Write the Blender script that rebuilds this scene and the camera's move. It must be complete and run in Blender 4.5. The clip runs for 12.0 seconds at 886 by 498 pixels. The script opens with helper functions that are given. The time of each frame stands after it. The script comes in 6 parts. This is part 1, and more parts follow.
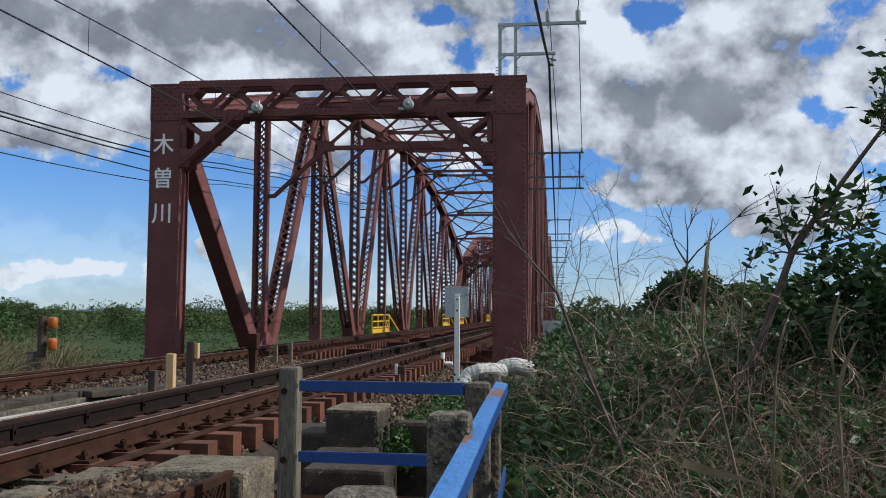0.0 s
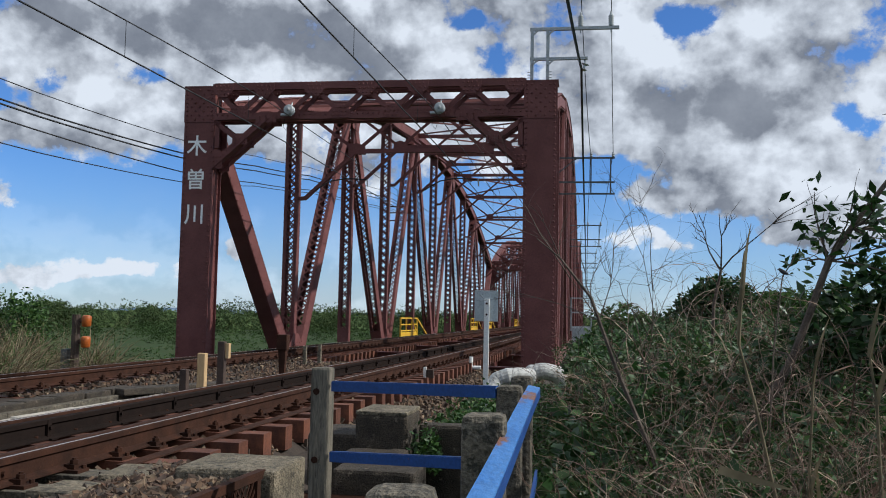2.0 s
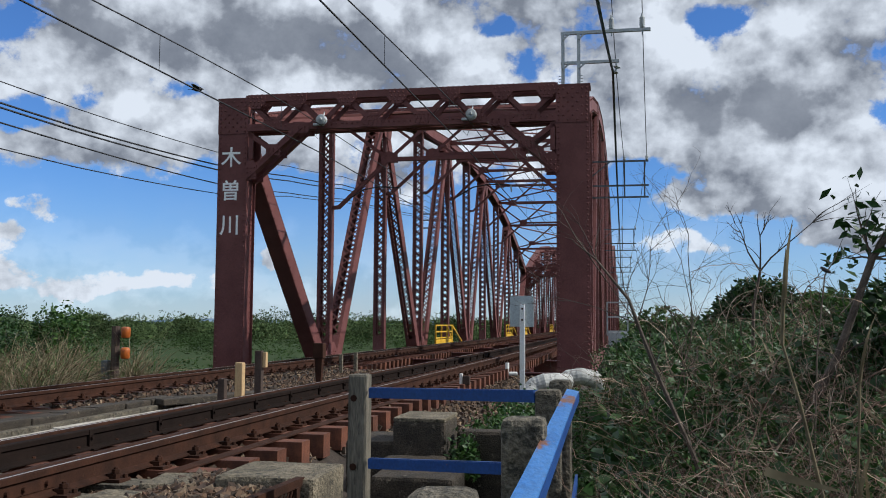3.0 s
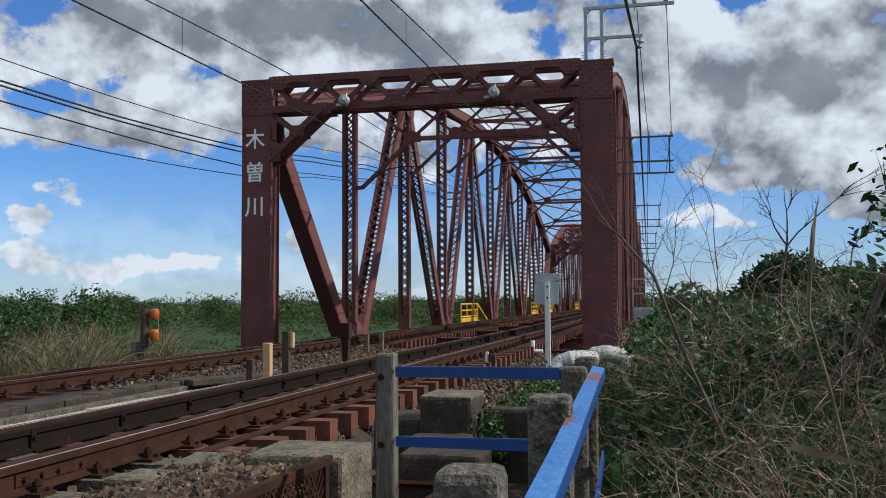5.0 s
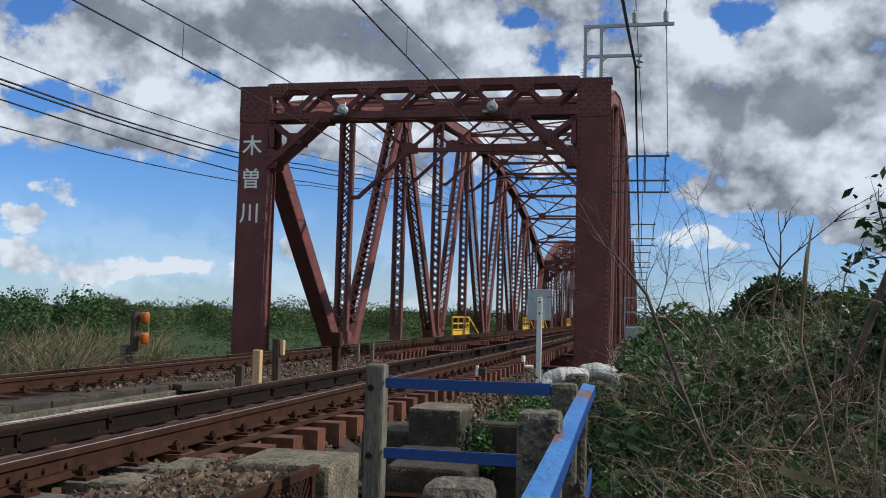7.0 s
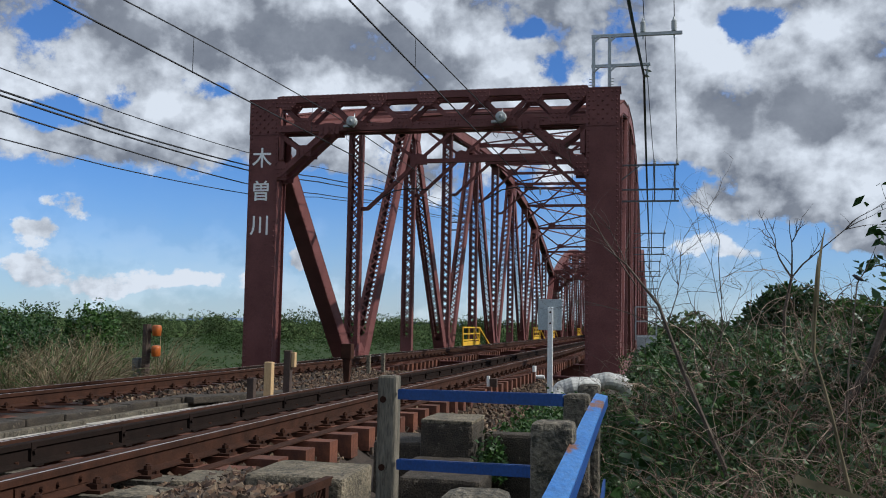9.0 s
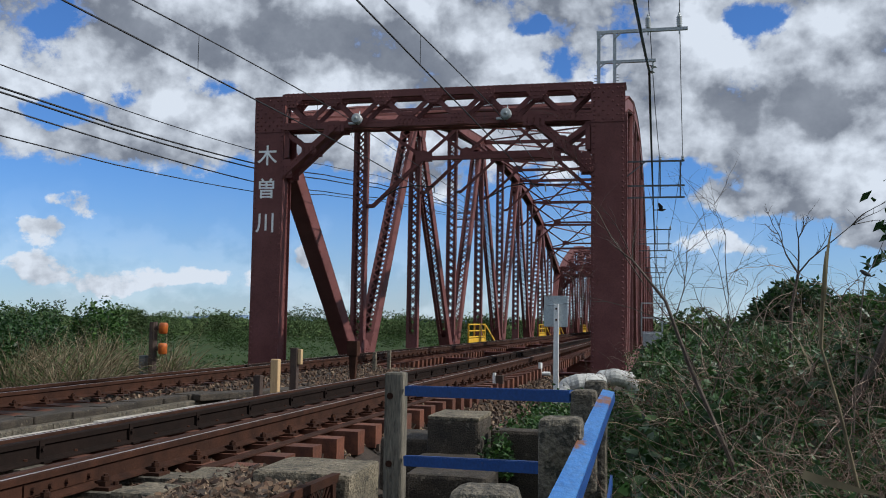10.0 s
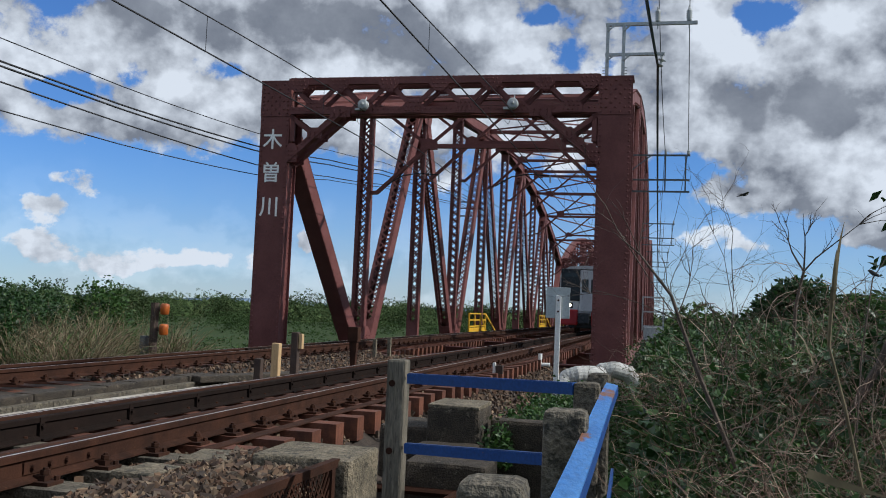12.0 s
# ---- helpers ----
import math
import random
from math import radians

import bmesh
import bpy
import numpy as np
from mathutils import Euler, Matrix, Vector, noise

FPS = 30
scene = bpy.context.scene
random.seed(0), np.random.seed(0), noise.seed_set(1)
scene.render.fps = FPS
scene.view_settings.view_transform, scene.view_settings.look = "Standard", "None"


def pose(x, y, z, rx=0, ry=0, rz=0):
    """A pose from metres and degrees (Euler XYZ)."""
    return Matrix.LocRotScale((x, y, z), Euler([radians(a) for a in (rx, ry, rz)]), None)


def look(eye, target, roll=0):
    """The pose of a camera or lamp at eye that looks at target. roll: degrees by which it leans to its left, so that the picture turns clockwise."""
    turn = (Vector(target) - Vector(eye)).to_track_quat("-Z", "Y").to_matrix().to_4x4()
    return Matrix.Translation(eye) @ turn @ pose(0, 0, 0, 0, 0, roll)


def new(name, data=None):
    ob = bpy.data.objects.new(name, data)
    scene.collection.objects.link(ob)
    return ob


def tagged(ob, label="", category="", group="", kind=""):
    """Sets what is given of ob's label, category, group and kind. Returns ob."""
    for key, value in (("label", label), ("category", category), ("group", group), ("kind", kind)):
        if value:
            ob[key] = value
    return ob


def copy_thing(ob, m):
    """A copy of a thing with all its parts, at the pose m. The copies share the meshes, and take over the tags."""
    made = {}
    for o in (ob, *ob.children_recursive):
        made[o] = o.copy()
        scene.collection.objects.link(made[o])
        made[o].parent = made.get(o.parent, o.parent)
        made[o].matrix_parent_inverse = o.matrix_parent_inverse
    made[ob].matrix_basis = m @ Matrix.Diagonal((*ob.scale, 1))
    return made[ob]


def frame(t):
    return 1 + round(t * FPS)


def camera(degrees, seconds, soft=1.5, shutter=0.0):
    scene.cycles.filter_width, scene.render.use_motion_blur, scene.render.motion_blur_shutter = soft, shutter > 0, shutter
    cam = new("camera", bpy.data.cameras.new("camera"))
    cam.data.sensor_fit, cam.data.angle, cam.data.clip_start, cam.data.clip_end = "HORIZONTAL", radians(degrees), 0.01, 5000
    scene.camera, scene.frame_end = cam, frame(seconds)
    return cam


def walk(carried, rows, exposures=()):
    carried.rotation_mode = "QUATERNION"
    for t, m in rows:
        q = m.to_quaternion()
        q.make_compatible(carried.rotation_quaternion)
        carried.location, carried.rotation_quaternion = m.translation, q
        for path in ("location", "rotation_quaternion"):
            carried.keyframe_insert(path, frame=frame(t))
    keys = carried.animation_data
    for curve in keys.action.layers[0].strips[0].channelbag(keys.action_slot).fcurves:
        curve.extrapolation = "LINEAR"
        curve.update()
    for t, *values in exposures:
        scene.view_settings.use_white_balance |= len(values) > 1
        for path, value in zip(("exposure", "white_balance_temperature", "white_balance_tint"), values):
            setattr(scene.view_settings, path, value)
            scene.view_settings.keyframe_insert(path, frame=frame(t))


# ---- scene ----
cam = camera(51.0, 12.0, soft=1.0)
walk(cam, [
    (0, pose(0.000, 0.000, 0.930, 93.950, -0.330, 7.000)),
    (0.5, pose(-0.002, -0.004, 0.927, 94.326, -0.455, 7.404)),
    (1, pose(-0.006, -0.010, 0.924, 94.393, -0.445, 7.952)),
    (1.5, pose(-0.016, -0.012, 0.922, 94.342, -0.733, 8.528)),
    (2, pose(-0.023, -0.010, 0.922, 94.181, -1.166, 8.713)),
    (2.5, pose(-0.030, -0.003, 0.916, 94.180, -0.814, 9.747)),
    (3, pose(-0.033, 0.008, 0.911, 94.586, -0.315, 10.860)),
    (4.8, pose(-0.030, -0.011, 0.912, 93.086, 0.669, 12.517)),
    (5, pose(-0.031, -0.008, 0.912, 93.279, 0.330, 12.405)),
    (5.5, pose(-0.033, -0.008, 0.909, 93.427, -0.552, 12.178)),
    (6, pose(-0.034, -0.008, 0.910, 93.633, -1.095, 11.908)),
    (6.5, pose(-0.036, -0.005, 0.912, 93.994, -1.284, 11.830)),
    (7, pose(-0.035, -0.010, 0.912, 94.052, -1.491, 11.892)),
    (9, pose(-0.039, -0.027, 0.915, 94.683, -1.062, 12.525)),
    (9.5, pose(-0.041, -0.030, 0.916, 94.896, -1.170, 12.544)),
    (10, pose(-0.044, -0.033, 0.913, 94.495, -0.906, 12.864)),
    (10.5, pose(-0.046, -0.036, 0.912, 94.354, -0.899, 12.879)),
    (11, pose(-0.051, -0.035, 0.910, 94.402, -1.001, 12.887)),
    (11.5, pose(-0.059, -0.030, 0.910, 94.112, -1.413, 13.382)),
    (12, pose(-0.068, -0.022, 0.913, 93.786, -2.450, 12.884)),
], exposures=[(0, -0.26, 5980, 9), (12, -0.35, 5940, 9)])

# ---- world and sun ----
SUN = Vector((0.80, 0.03, 0.60)).normalized()
world = bpy.data.worlds.new("sky")
scene.world = world
world.use_nodes = True


# single clouds, gaps of blue, and where the cloud is dark below or bright
CLOUDS = [(-28.5, 2.5, 6.5, 0.9, 0.19), (-36.0, 2.9, 5.5, 1.1, 0.19), (-33.3, 1.9, 11.0, 0.6, 0.14), (-34.3, 6.5, 1.8, 0.9, 0.30), (-36.3, 5.0, 1.6, 1.1, 0.27), (-21.0, 3.8, 1.2, 0.7, 0.3),
          (-36.0, 9.8, 6.0, 2.0, 0.12), (3.8, 7.3, 2.6, 1.4, 0.26), (8.8, 7.4, 5.0, 2.0, 0.34), (13.5, 6.8, 5.5, 2.6, 0.34), (3.5, 4.9, 4.0, 1.0, 0.20),
          (11.0, 4.6, 6.5, 1.2, 0.22), (10.0, 9.6, 9.0, 2.2, 0.18), (-13.0, 7.4, 5.0, 2.0, 0.13)]
GAPS = [(-8.0, 17.6, 1.7, 1.0, -0.16), (-6.4, 15.6, 1.3, 0.8, -0.13), (5.7, 17.6, 2.4, 1.5, -0.18), (-31.6, 13.4, 2.0, 1.2, -0.14), (-27.5, 13.9, 2.2, 0.9, -0.14), (-34.8, 11.6, 2.6, 1.2, -0.13),
        (-36.2, 16.5, 1.8, 1.6, -0.16), (2.0, 9.2, 2.8, 1.3, -0.14), (-4.6, 14.6, 1.4, 0.9, -0.14), (-15.0, 10.6, 4.0, 1.8, -0.09), (14.6, 11.6, 2.6, 0.9, -0.16), (-23.5, 9.0, 5.0, 1.2, -0.07)]
SHADES = [(-24.0, 17.2, 10.0, 2.4, -0.60), (-15.5, 16.8, 7.0, 2.4, -0.52), (-33.0, 9.6, 4.5, 1.1, -0.26), (-21.6, 16.0, 1.6, 0.9, 0.38), (9.0, 13.0, 7.0, 1.6, -0.62), (13.5, 15.0, 3.5, 1.5, -0.34),
          (3.2, 12.6, 3.2, 1.6, -0.38), (7.0, 6.7, 2.2, 0.6, -0.34), (14.0, 6.4, 2.8, 0.8, -0.34), (-16.0, 9.3, 4.5, 1.6, -0.34), (-28.0, 12.3, 7.0, 1.7, 0.26), (3.0, 16.4, 2.4, 1.6, 0.28), (10.0, 17.4, 4.0, 1.2, 0.28),
          (-36.0, 13.0, 4.0, 2.6, 0.26), (-31.0, 2.6, 12.0, 1.6, 0.30), (9.5, 10.0, 6.0, 1.0, 0.16)]


def build_sky():
    nt = world.node_tree
    nt.nodes.clear()
    N, L = nt.nodes.new, nt.links.new
    out, bg = N("ShaderNodeOutputWorld"), N("ShaderNodeBackground")
    sky = N("ShaderNodeTexSky")
    sky.sky_type, sky.sun_disc = "NISHITA", False
    sky.sun_elevation = math.asin(SUN.z)
    sky.sun_rotation = math.atan2(SUN.x, SUN.y)
    sky.air_density, sky.dust_density, sky.ozone_density = 1.0, 0.0, 3.0
    co = N("ShaderNodeTexCoord")
    sep = N("ShaderNodeSeparateXYZ")
    L(co.outputs["Generated"], sep.inputs[0])

    def m(op, a, b=None, c=None, clamp=False):
        n = N("ShaderNodeMath")
        n.operation, n.use_clamp = op, clamp
        for i, v in enumerate((a, b, c)):
            if v is None:
                continue
            if isinstance(v, (int, float)):
                n.inputs[i].default_value = v
            else:
                L(v, n.inputs[i])
        return n.outputs[0]

    z = m("MAXIMUM", sep.outputs[2], 0.0)
    cb = N("ShaderNodeCombineXYZ")
    L(sep.outputs[0], cb.inputs[0]), L(sep.outputs[1], cb.inputs[1])
    L(m("MULTIPLY", m("POWER", z, 0.95), 1.12), cb.inputs[2])

    def billow(off, detail=12, scale=5.8):
        mp = N("ShaderNodeMapping")
        mp.inputs["Location"].default_value = off
        L(cb.outputs[0], mp.inputs[0])
        n = N("ShaderNodeTexNoise")
        n.inputs["Scale"].default_value, n.inputs["Detail"].default_value = scale, detail
        n.inputs["Roughness"].default_value, n.inputs["Distortion"].default_value = 0.64, 0.0
        L(mp.outputs[0], n.inputs["Vector"])
        return n.outputs["Fac"]

    seat = (2.11, 3.4, 0.62)
    here = billow(seat, 12, 8.5)
    soft_here = billow(seat, 4, 8.5)
    towards = billow((seat[0] + 0.025, seat[1], seat[2] + 0.05), 4, 8.5)
    puffs = N("ShaderNodeTexVoronoi")
    puffs.feature = "SMOOTH_F1"
    puffs.inputs["Scale"].default_value, puffs.inputs["Detail"].default_value = 19.0, 3.0
    bent = N("ShaderNodeVectorMath")
    bent.operation = "MULTIPLY_ADD"
    wob = N("ShaderNodeTexNoise")
    wob.inputs["Scale"].default_value, wob.inputs["Detail"].default_value = 14.0, 5.0
    L(cb.outputs[0], wob.inputs["Vector"])
    L(wob.outputs["Color"], bent.inputs[0])
    bent.inputs[1].default_value = (0.07, 0.07, 0.07)
    L(cb.outputs[0], bent.inputs[2])
    L(bent.outputs[0], puffs.inputs["Vector"])
    heap = m("SUBTRACT", 0.5, puffs.outputs["Distance"])
    # bearing and height in degrees, a little stirred
    bearing = m("MULTIPLY", m("ARCTAN2", sep.outputs[0], sep.outputs[1]), 57.3)
    height = m("MULTIPLY", m("ARCSINE", sep.outputs[2]), 57.3)
    flat = N("ShaderNodeCombineXYZ")
    L(bearing, flat.inputs[0]), L(height, flat.inputs[1])
    stir = N("ShaderNodeVectorMath")
    stir.operation = "MULTIPLY_ADD"
    L(wob.outputs["Color"], stir.inputs[0])
    stir.inputs[1].default_value = (5.0, 3.0, 0)
    shift = N("ShaderNodeVectorMath")
    shift.operation = "ADD"
    shift.inputs[1].default_value = (-2.5, -1.5, 0)
    L(flat.outputs[0], stir.inputs[2])
    L(stir.outputs[0], shift.inputs[0])

    def heaps(rows):
        """The sum of soft ovals: bearing, height, half width, half height, weight."""
        total = 0.0
        for a, e, ra, re, w in rows:
            v = N("ShaderNodeVectorMath")
            v.operation = "MULTIPLY_ADD"
            v.inputs[1].default_value, v.inputs[2].default_value = (1 / ra, 1 / re, 0), (-a / ra, -e / re, 0)
            L(shift.outputs[0], v.inputs[0])
            d = N("ShaderNodeVectorMath")
            d.operation = "LENGTH"
            L(v.outputs[0], d.inputs[0])
            k = N("ShaderNodeMapRange")
            k.interpolation_type = "SMOOTHSTEP"
            k.inputs[1].default_value, k.inputs[2].default_value = 1.3, 0.1
            k.inputs[3].default_value, k.inputs[4].default_value = 0.0, w
            L(d.outputs["Value"], k.inputs[0])
            total = m("ADD", k.outputs[0], total)
        return total

    # cover: clear below, heaped above; then the single clouds and the gaps between them
    base = N("ShaderNodeMapRange")
    base.interpolation_type = "SMOOTHSTEP"
    base.inputs[1].default_value, base.inputs[2].default_value = 6.5, 11.0
    base.inputs[3].default_value, base.inputs[4].default_value = -0.15, 0.17
    L(height, base.inputs[0])
    clouds = heaps(CLOUDS)
    gaps = heaps(GAPS)
    cover = m("ADD", base.outputs[0], m("ADD", clouds, gaps))
    dens = m("ADD", m("MULTIPLY_ADD", heap, 0.14, here), cover)
    alpha = N("ShaderNodeMapRange")
    alpha.interpolation_type = "SMOOTHSTEP"
    alpha.inputs[1].default_value, alpha.inputs[2].default_value = 0.455, 0.55
    L(dens, alpha.inputs[0])
    lit = m("MULTIPLY_ADD", m("SUBTRACT", soft_here, towards), 3.0, 0.95)
    lit = m("ADD", lit, m("MULTIPLY", m("SUBTRACT", here, soft_here), 3.0))
    lit = m("ADD", lit, m("MULTIPLY_ADD", heap, 0.8, -0.12))
    lit = m("ADD", lit, heaps(SHADES))
    lit = m("SMOOTH_MAX", lit, m("MULTIPLY_ADD", here, 0.7, -0.22), 0.10)
    lit = m("MINIMUM", m("MAXIMUM", lit, 0.0), 1.0)
    # thin white haze low down
    veil = N("ShaderNodeMapRange")
    veil.interpolation_type = "SMOOTHSTEP"
    veil.inputs[1].default_value, veil.inputs[2].default_value = 9.5, -1.0
    L(height, veil.inputs[0])
    thin = m("MULTIPLY", veil.outputs[0], m("MULTIPLY_ADD", soft_here, 0.9, 0.0))
    both = m("MAXIMUM", alpha.outputs[0], thin)
    lit = m("MAXIMUM", lit, m("MULTIPLY", m("SUBTRACT", 1.0, alpha.outputs[0]), 0.62))
    tone = N("ShaderNodeMix")
    tone.data_type = "RGBA"
    tone.inputs[6].default_value = (1.80, 1.98, 2.40, 1)
    tone.inputs[7].default_value = (9.4, 9.7, 10.1, 1)
    L(lit, tone.inputs[0])
    mix = N("ShaderNodeMix")
    mix.data_type = "RGBA"
    L(both, mix.inputs[0])
    tint = N("ShaderNodeMix")
    tint.data_type, tint.blend_type = "RGBA", "MULTIPLY"
    tint.inputs[0].default_value = 1.0
    tint.inputs[7].default_value = (0.68, 0.97, 1.42, 1)
    L(sky.outputs[0], tint.inputs[6])
    L(tint.outputs[2], mix.inputs[6])
    L(tone.outputs[2], mix.inputs[7])
    L(mix.outputs[2], bg.inputs[0])
    bg.inputs[1].default_value = 0.10
    L(bg.outputs[0], out.inputs[0])


build_sky()
sun = new("sun", bpy.data.lights.new("sun", "SUN"))
sun.data.energy, sun.data.angle, sun.data.color = 5.0, radians(0.6), (1.0, 0.93, 0.82)
sun.matrix_world = look(SUN * 50, (0, 0, 0))

# ---- materials ----


def mat(name, base, dark=None, rough=0.7, metal=0.0, scale=6.0, fine=60.0, bump=0.15, third=None, amount=0.35, rand=0.0, stretch=(1, 1, 1), spec=0.4, speck=(0.72, 1.25)):
    """A surface with patches at one scale and grain at another, relief, and worn spots of a third colour."""
    ma = bpy.data.materials.new(name)
    ma.use_nodes = True
    nt = ma.node_tree
    N, L = nt.nodes.new, nt.links.new
    bs = nt.nodes["Principled BSDF"]
    co, mp = N("ShaderNodeTexCoord"), N("ShaderNodeMapping")
    mp.inputs["Scale"].default_value = stretch
    geo = N("ShaderNodeNewGeometry")
    L(geo.outputs["Position"] if rand == 0 else co.outputs["Object"], mp.inputs[0])
    dark = dark or tuple(c * 0.55 for c in base)

    def nz(s, d, r=0.6):
        n = N("ShaderNodeTexNoise")
        n.inputs["Scale"].default_value, n.inputs["Detail"].default_value, n.inputs["Roughness"].default_value = s, d, r
        L(mp.outputs[0], n.inputs["Vector"])
        return n.outputs["Fac"]

    def ramp(src, a, b):
        n = N("ShaderNodeMapRange")
        n.inputs[1].default_value, n.inputs[2].default_value = a, b
        L(src, n.inputs[0])
        return n.outputs[0]

    def mixc(f, a, b, kind="MIX"):
        n = N("ShaderNodeMix")
        n.data_type, n.blend_type = "RGBA", kind
        for i, v in ((0, f), (6, a), (7, b)):
            if isinstance(v, (int, float)):
                n.inputs[i].default_value = v
            elif isinstance(v, tuple):
                n.inputs[i].default_value = (*v, 1)
            else:
                L(v, n.inputs[i])
        return n.outputs[2]

    patch, grain = nz(scale, 4), nz(fine, 3)
    col = mixc(ramp(patch, 0.35, 0.68), base, dark)
    g = mixc(ramp(grain, 0.25, 0.75), (speck[0],) * 3, (speck[1],) * 3)
    col = mixc(1.0, col, g, "MULTIPLY")
    if third:
        spots = nz(scale * 2.3, 7, 0.7)
        col = mixc(ramp(spots, 0.72 - amount * 0.4, 0.76 - amount * 0.35), col, third)
    if rand:
        info = N("ShaderNodeObjectInfo")
        k = N("ShaderNodeMapRange")
        k.inputs[3].default_value, k.inputs[4].default_value = 1 - rand, 1 + rand
        L(info.outputs["Random"] if rand < 1 else geo.outputs["Random Per Island"], k.inputs[0])
        cc = N("ShaderNodeCombineColor")
        for i in range(3):
            L(k.outputs[0], cc.inputs[i])
        col = mixc(1.0, col, cc.outputs[0], "MULTIPLY")
    L(col, bs.inputs["Base Color"])
    bs.inputs["Metallic"].default_value = metal
    bs.inputs["Specular IOR Level"].default_value = spec
    rr = N("ShaderNodeMapRange")
    rr.inputs[3].default_value, rr.inputs[4].default_value = max(0.05, rough - 0.12), min(1, rough + 0.12)
    L(patch, rr.inputs[0])
    L(rr.outputs[0], bs.inputs["Roughness"])
    if bump:
        b = N("ShaderNodeBump")
        b.inputs["Strength"].default_value, b.inputs["Distance"].default_value = bump, 0.02
        L(grain, b.inputs["Height"])
        L(b.outputs[0], bs.inputs["Normal"])
    return ma


def island_mat(name, cols, rough=0.8, spec=0.3, bump=0.0, sheen=0.0, patch=9.0, span=(0.6, 1.3)):
    """A surface whose colour differs from loose piece to loose piece."""
    ma = bpy.data.materials.new(name)
    ma.use_nodes = True
    nt = ma.node_tree
    N, L = nt.nodes.new, nt.links.new
    bs = nt.nodes["Principled BSDF"]
    geo, rp = N("ShaderNodeNewGeometry"), N("ShaderNodeValToRGB")
    L(geo.outputs["Random Per Island"], rp.inputs[0])
    el = rp.color_ramp.elements
    el[0].color, el[1].color = (*cols[0], 1), (*cols[-1], 1)
    for i, c in enumerate(cols[1:-1]):
        e = el.new((i + 1) / (len(cols) - 1))
        e.color = (*c, 1)
    n = N("ShaderNodeTexNoise")
    n.inputs["Scale"].default_value, n.inputs["Detail"].default_value = patch, 4
    L(geo.outputs["Position"], n.inputs["Vector"])
    mx = N("ShaderNodeMix")
    mx.data_type, mx.blend_type = "RGBA", "MULTIPLY"
    mx.inputs[0].default_value = 1
    mr = N("ShaderNodeMapRange")
    mr.inputs[1].default_value, mr.inputs[2].default_value, mr.inputs[3].default_value, mr.inputs[4].default_value = 0.35, 0.65, *span
    L(n.outputs["Fac"], mr.inputs[0])
    L(rp.outputs[0], mx.inputs[6])
    L(mr.outputs[0], mx.inputs[7])
    L(mx.outputs[2], bs.inputs["Base Color"])
    bs.inputs["Roughness"].default_value, bs.inputs["Specular IOR Level"].default_value = rough, spec
    if sheen:
        tr, ad = N("ShaderNodeBsdfTranslucent"), N("ShaderNodeMixShader")
        ad.inputs[0].default_value = sheen
        L(mx.outputs[2], tr.inputs[0])
        L(bs.outputs[0], ad.inputs[1])
        L(tr.outputs[0], ad.inputs[2])
        L(ad.outputs[0], nt.nodes["Material Output"].inputs[0])
    return ma


def glow(name, color, strength):
    ma = bpy.data.materials.new(name)
    ma.use_nodes = True
    bs = ma.node_tree.nodes["Principled BSDF"]
    bs.inputs["Emission Color"].default_value = (*color, 1)
    bs.inputs["Emission Strength"].default_value = strength
    bs.inputs["Base Color"].default_value = (*color, 1)
    return ma


PAINT = mat("maroon_bridge_paint", (0.165, 0.062, 0.057), (0.120, 0.044, 0.041), 0.6, 0.0, 1.3, 45, 0.08, (0.085, 0.036, 0.024), 0.16, spec=0.22)
RUST = mat("rusted_rail_steel", (0.050, 0.0195, 0.0105), (0.024, 0.0105, 0.0065), 0.88, 0.0, 5, 90, 0.2, (0.075, 0.034, 0.018), 0.25, spec=0.2)
DARKSTEEL = mat("blackened_steel", (0.018, 0.012, 0.010), (0.012, 0.009, 0.008), 0.9, 0, 5, 90, 0.2, spec=0.06)
RAILTOP = mat("polished_rail_head", (0.74, 0.72, 0.70), (0.45, 0.41, 0.38), 0.42, 0.8, 3, 60, 0.02)
SLEEPER = mat("rust_red_sleeper", (0.15, 0.052, 0.027), (0.068, 0.027, 0.018), 0.75, 0.0, 6, 60, 0.2, (0.10, 0.05, 0.035), 0.2, rand=0.25)
DARKWOOD = mat("dark_timber", (0.075, 0.05, 0.038), (0.045, 0.03, 0.025), 0.85, 0, 5, 70, 0.3)
CONC = mat("weathered_concrete", (0.132, 0.114, 0.085), (0.060, 0.053, 0.041), 0.9, 0, 7, 55, 0.9, (0.04, 0.037, 0.028), 0.42, speck=(0.3, 1.9))
# dark from damp, and from the pit blocks' shade put into the base colour
CONC_DAMP_SHADE = mat("damp_shaded_concrete", (0.060, 0.047, 0.034), (0.026, 0.022, 0.017), 0.85, 0, 6, 80, 0.8, (0.16, 0.135, 0.10), 0.28, speck=(0.3, 1.8))
CONC_POST = mat("streaked_grey_concrete", (0.17, 0.15, 0.115), (0.07, 0.064, 0.052), 0.9, 0, 16, 90, 0.5, (0.045, 0.043, 0.034), 0.30, speck=(0.5, 1.5), stretch=(1, 1, 0.14))
CONC_PALE = mat("pale_concrete", (0.185, 0.155, 0.108), (0.085, 0.073, 0.052), 0.9, 0, 6, 50, 0.9, (0.05, 0.045, 0.034), 0.42, speck=(0.35, 1.8))
CHALK = mat("chalky_concrete", (0.50, 0.46, 0.40), (0.33, 0.29, 0.24), 0.9, 0, 5, 70, 0.6, (0.12, 0.09, 0.07), 0.25, speck=(0.6, 1.4))
# deep tone of the unlit faces: bars and handrail lips
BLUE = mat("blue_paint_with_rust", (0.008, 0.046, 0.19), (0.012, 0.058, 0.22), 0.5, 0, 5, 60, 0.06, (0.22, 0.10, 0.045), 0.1)
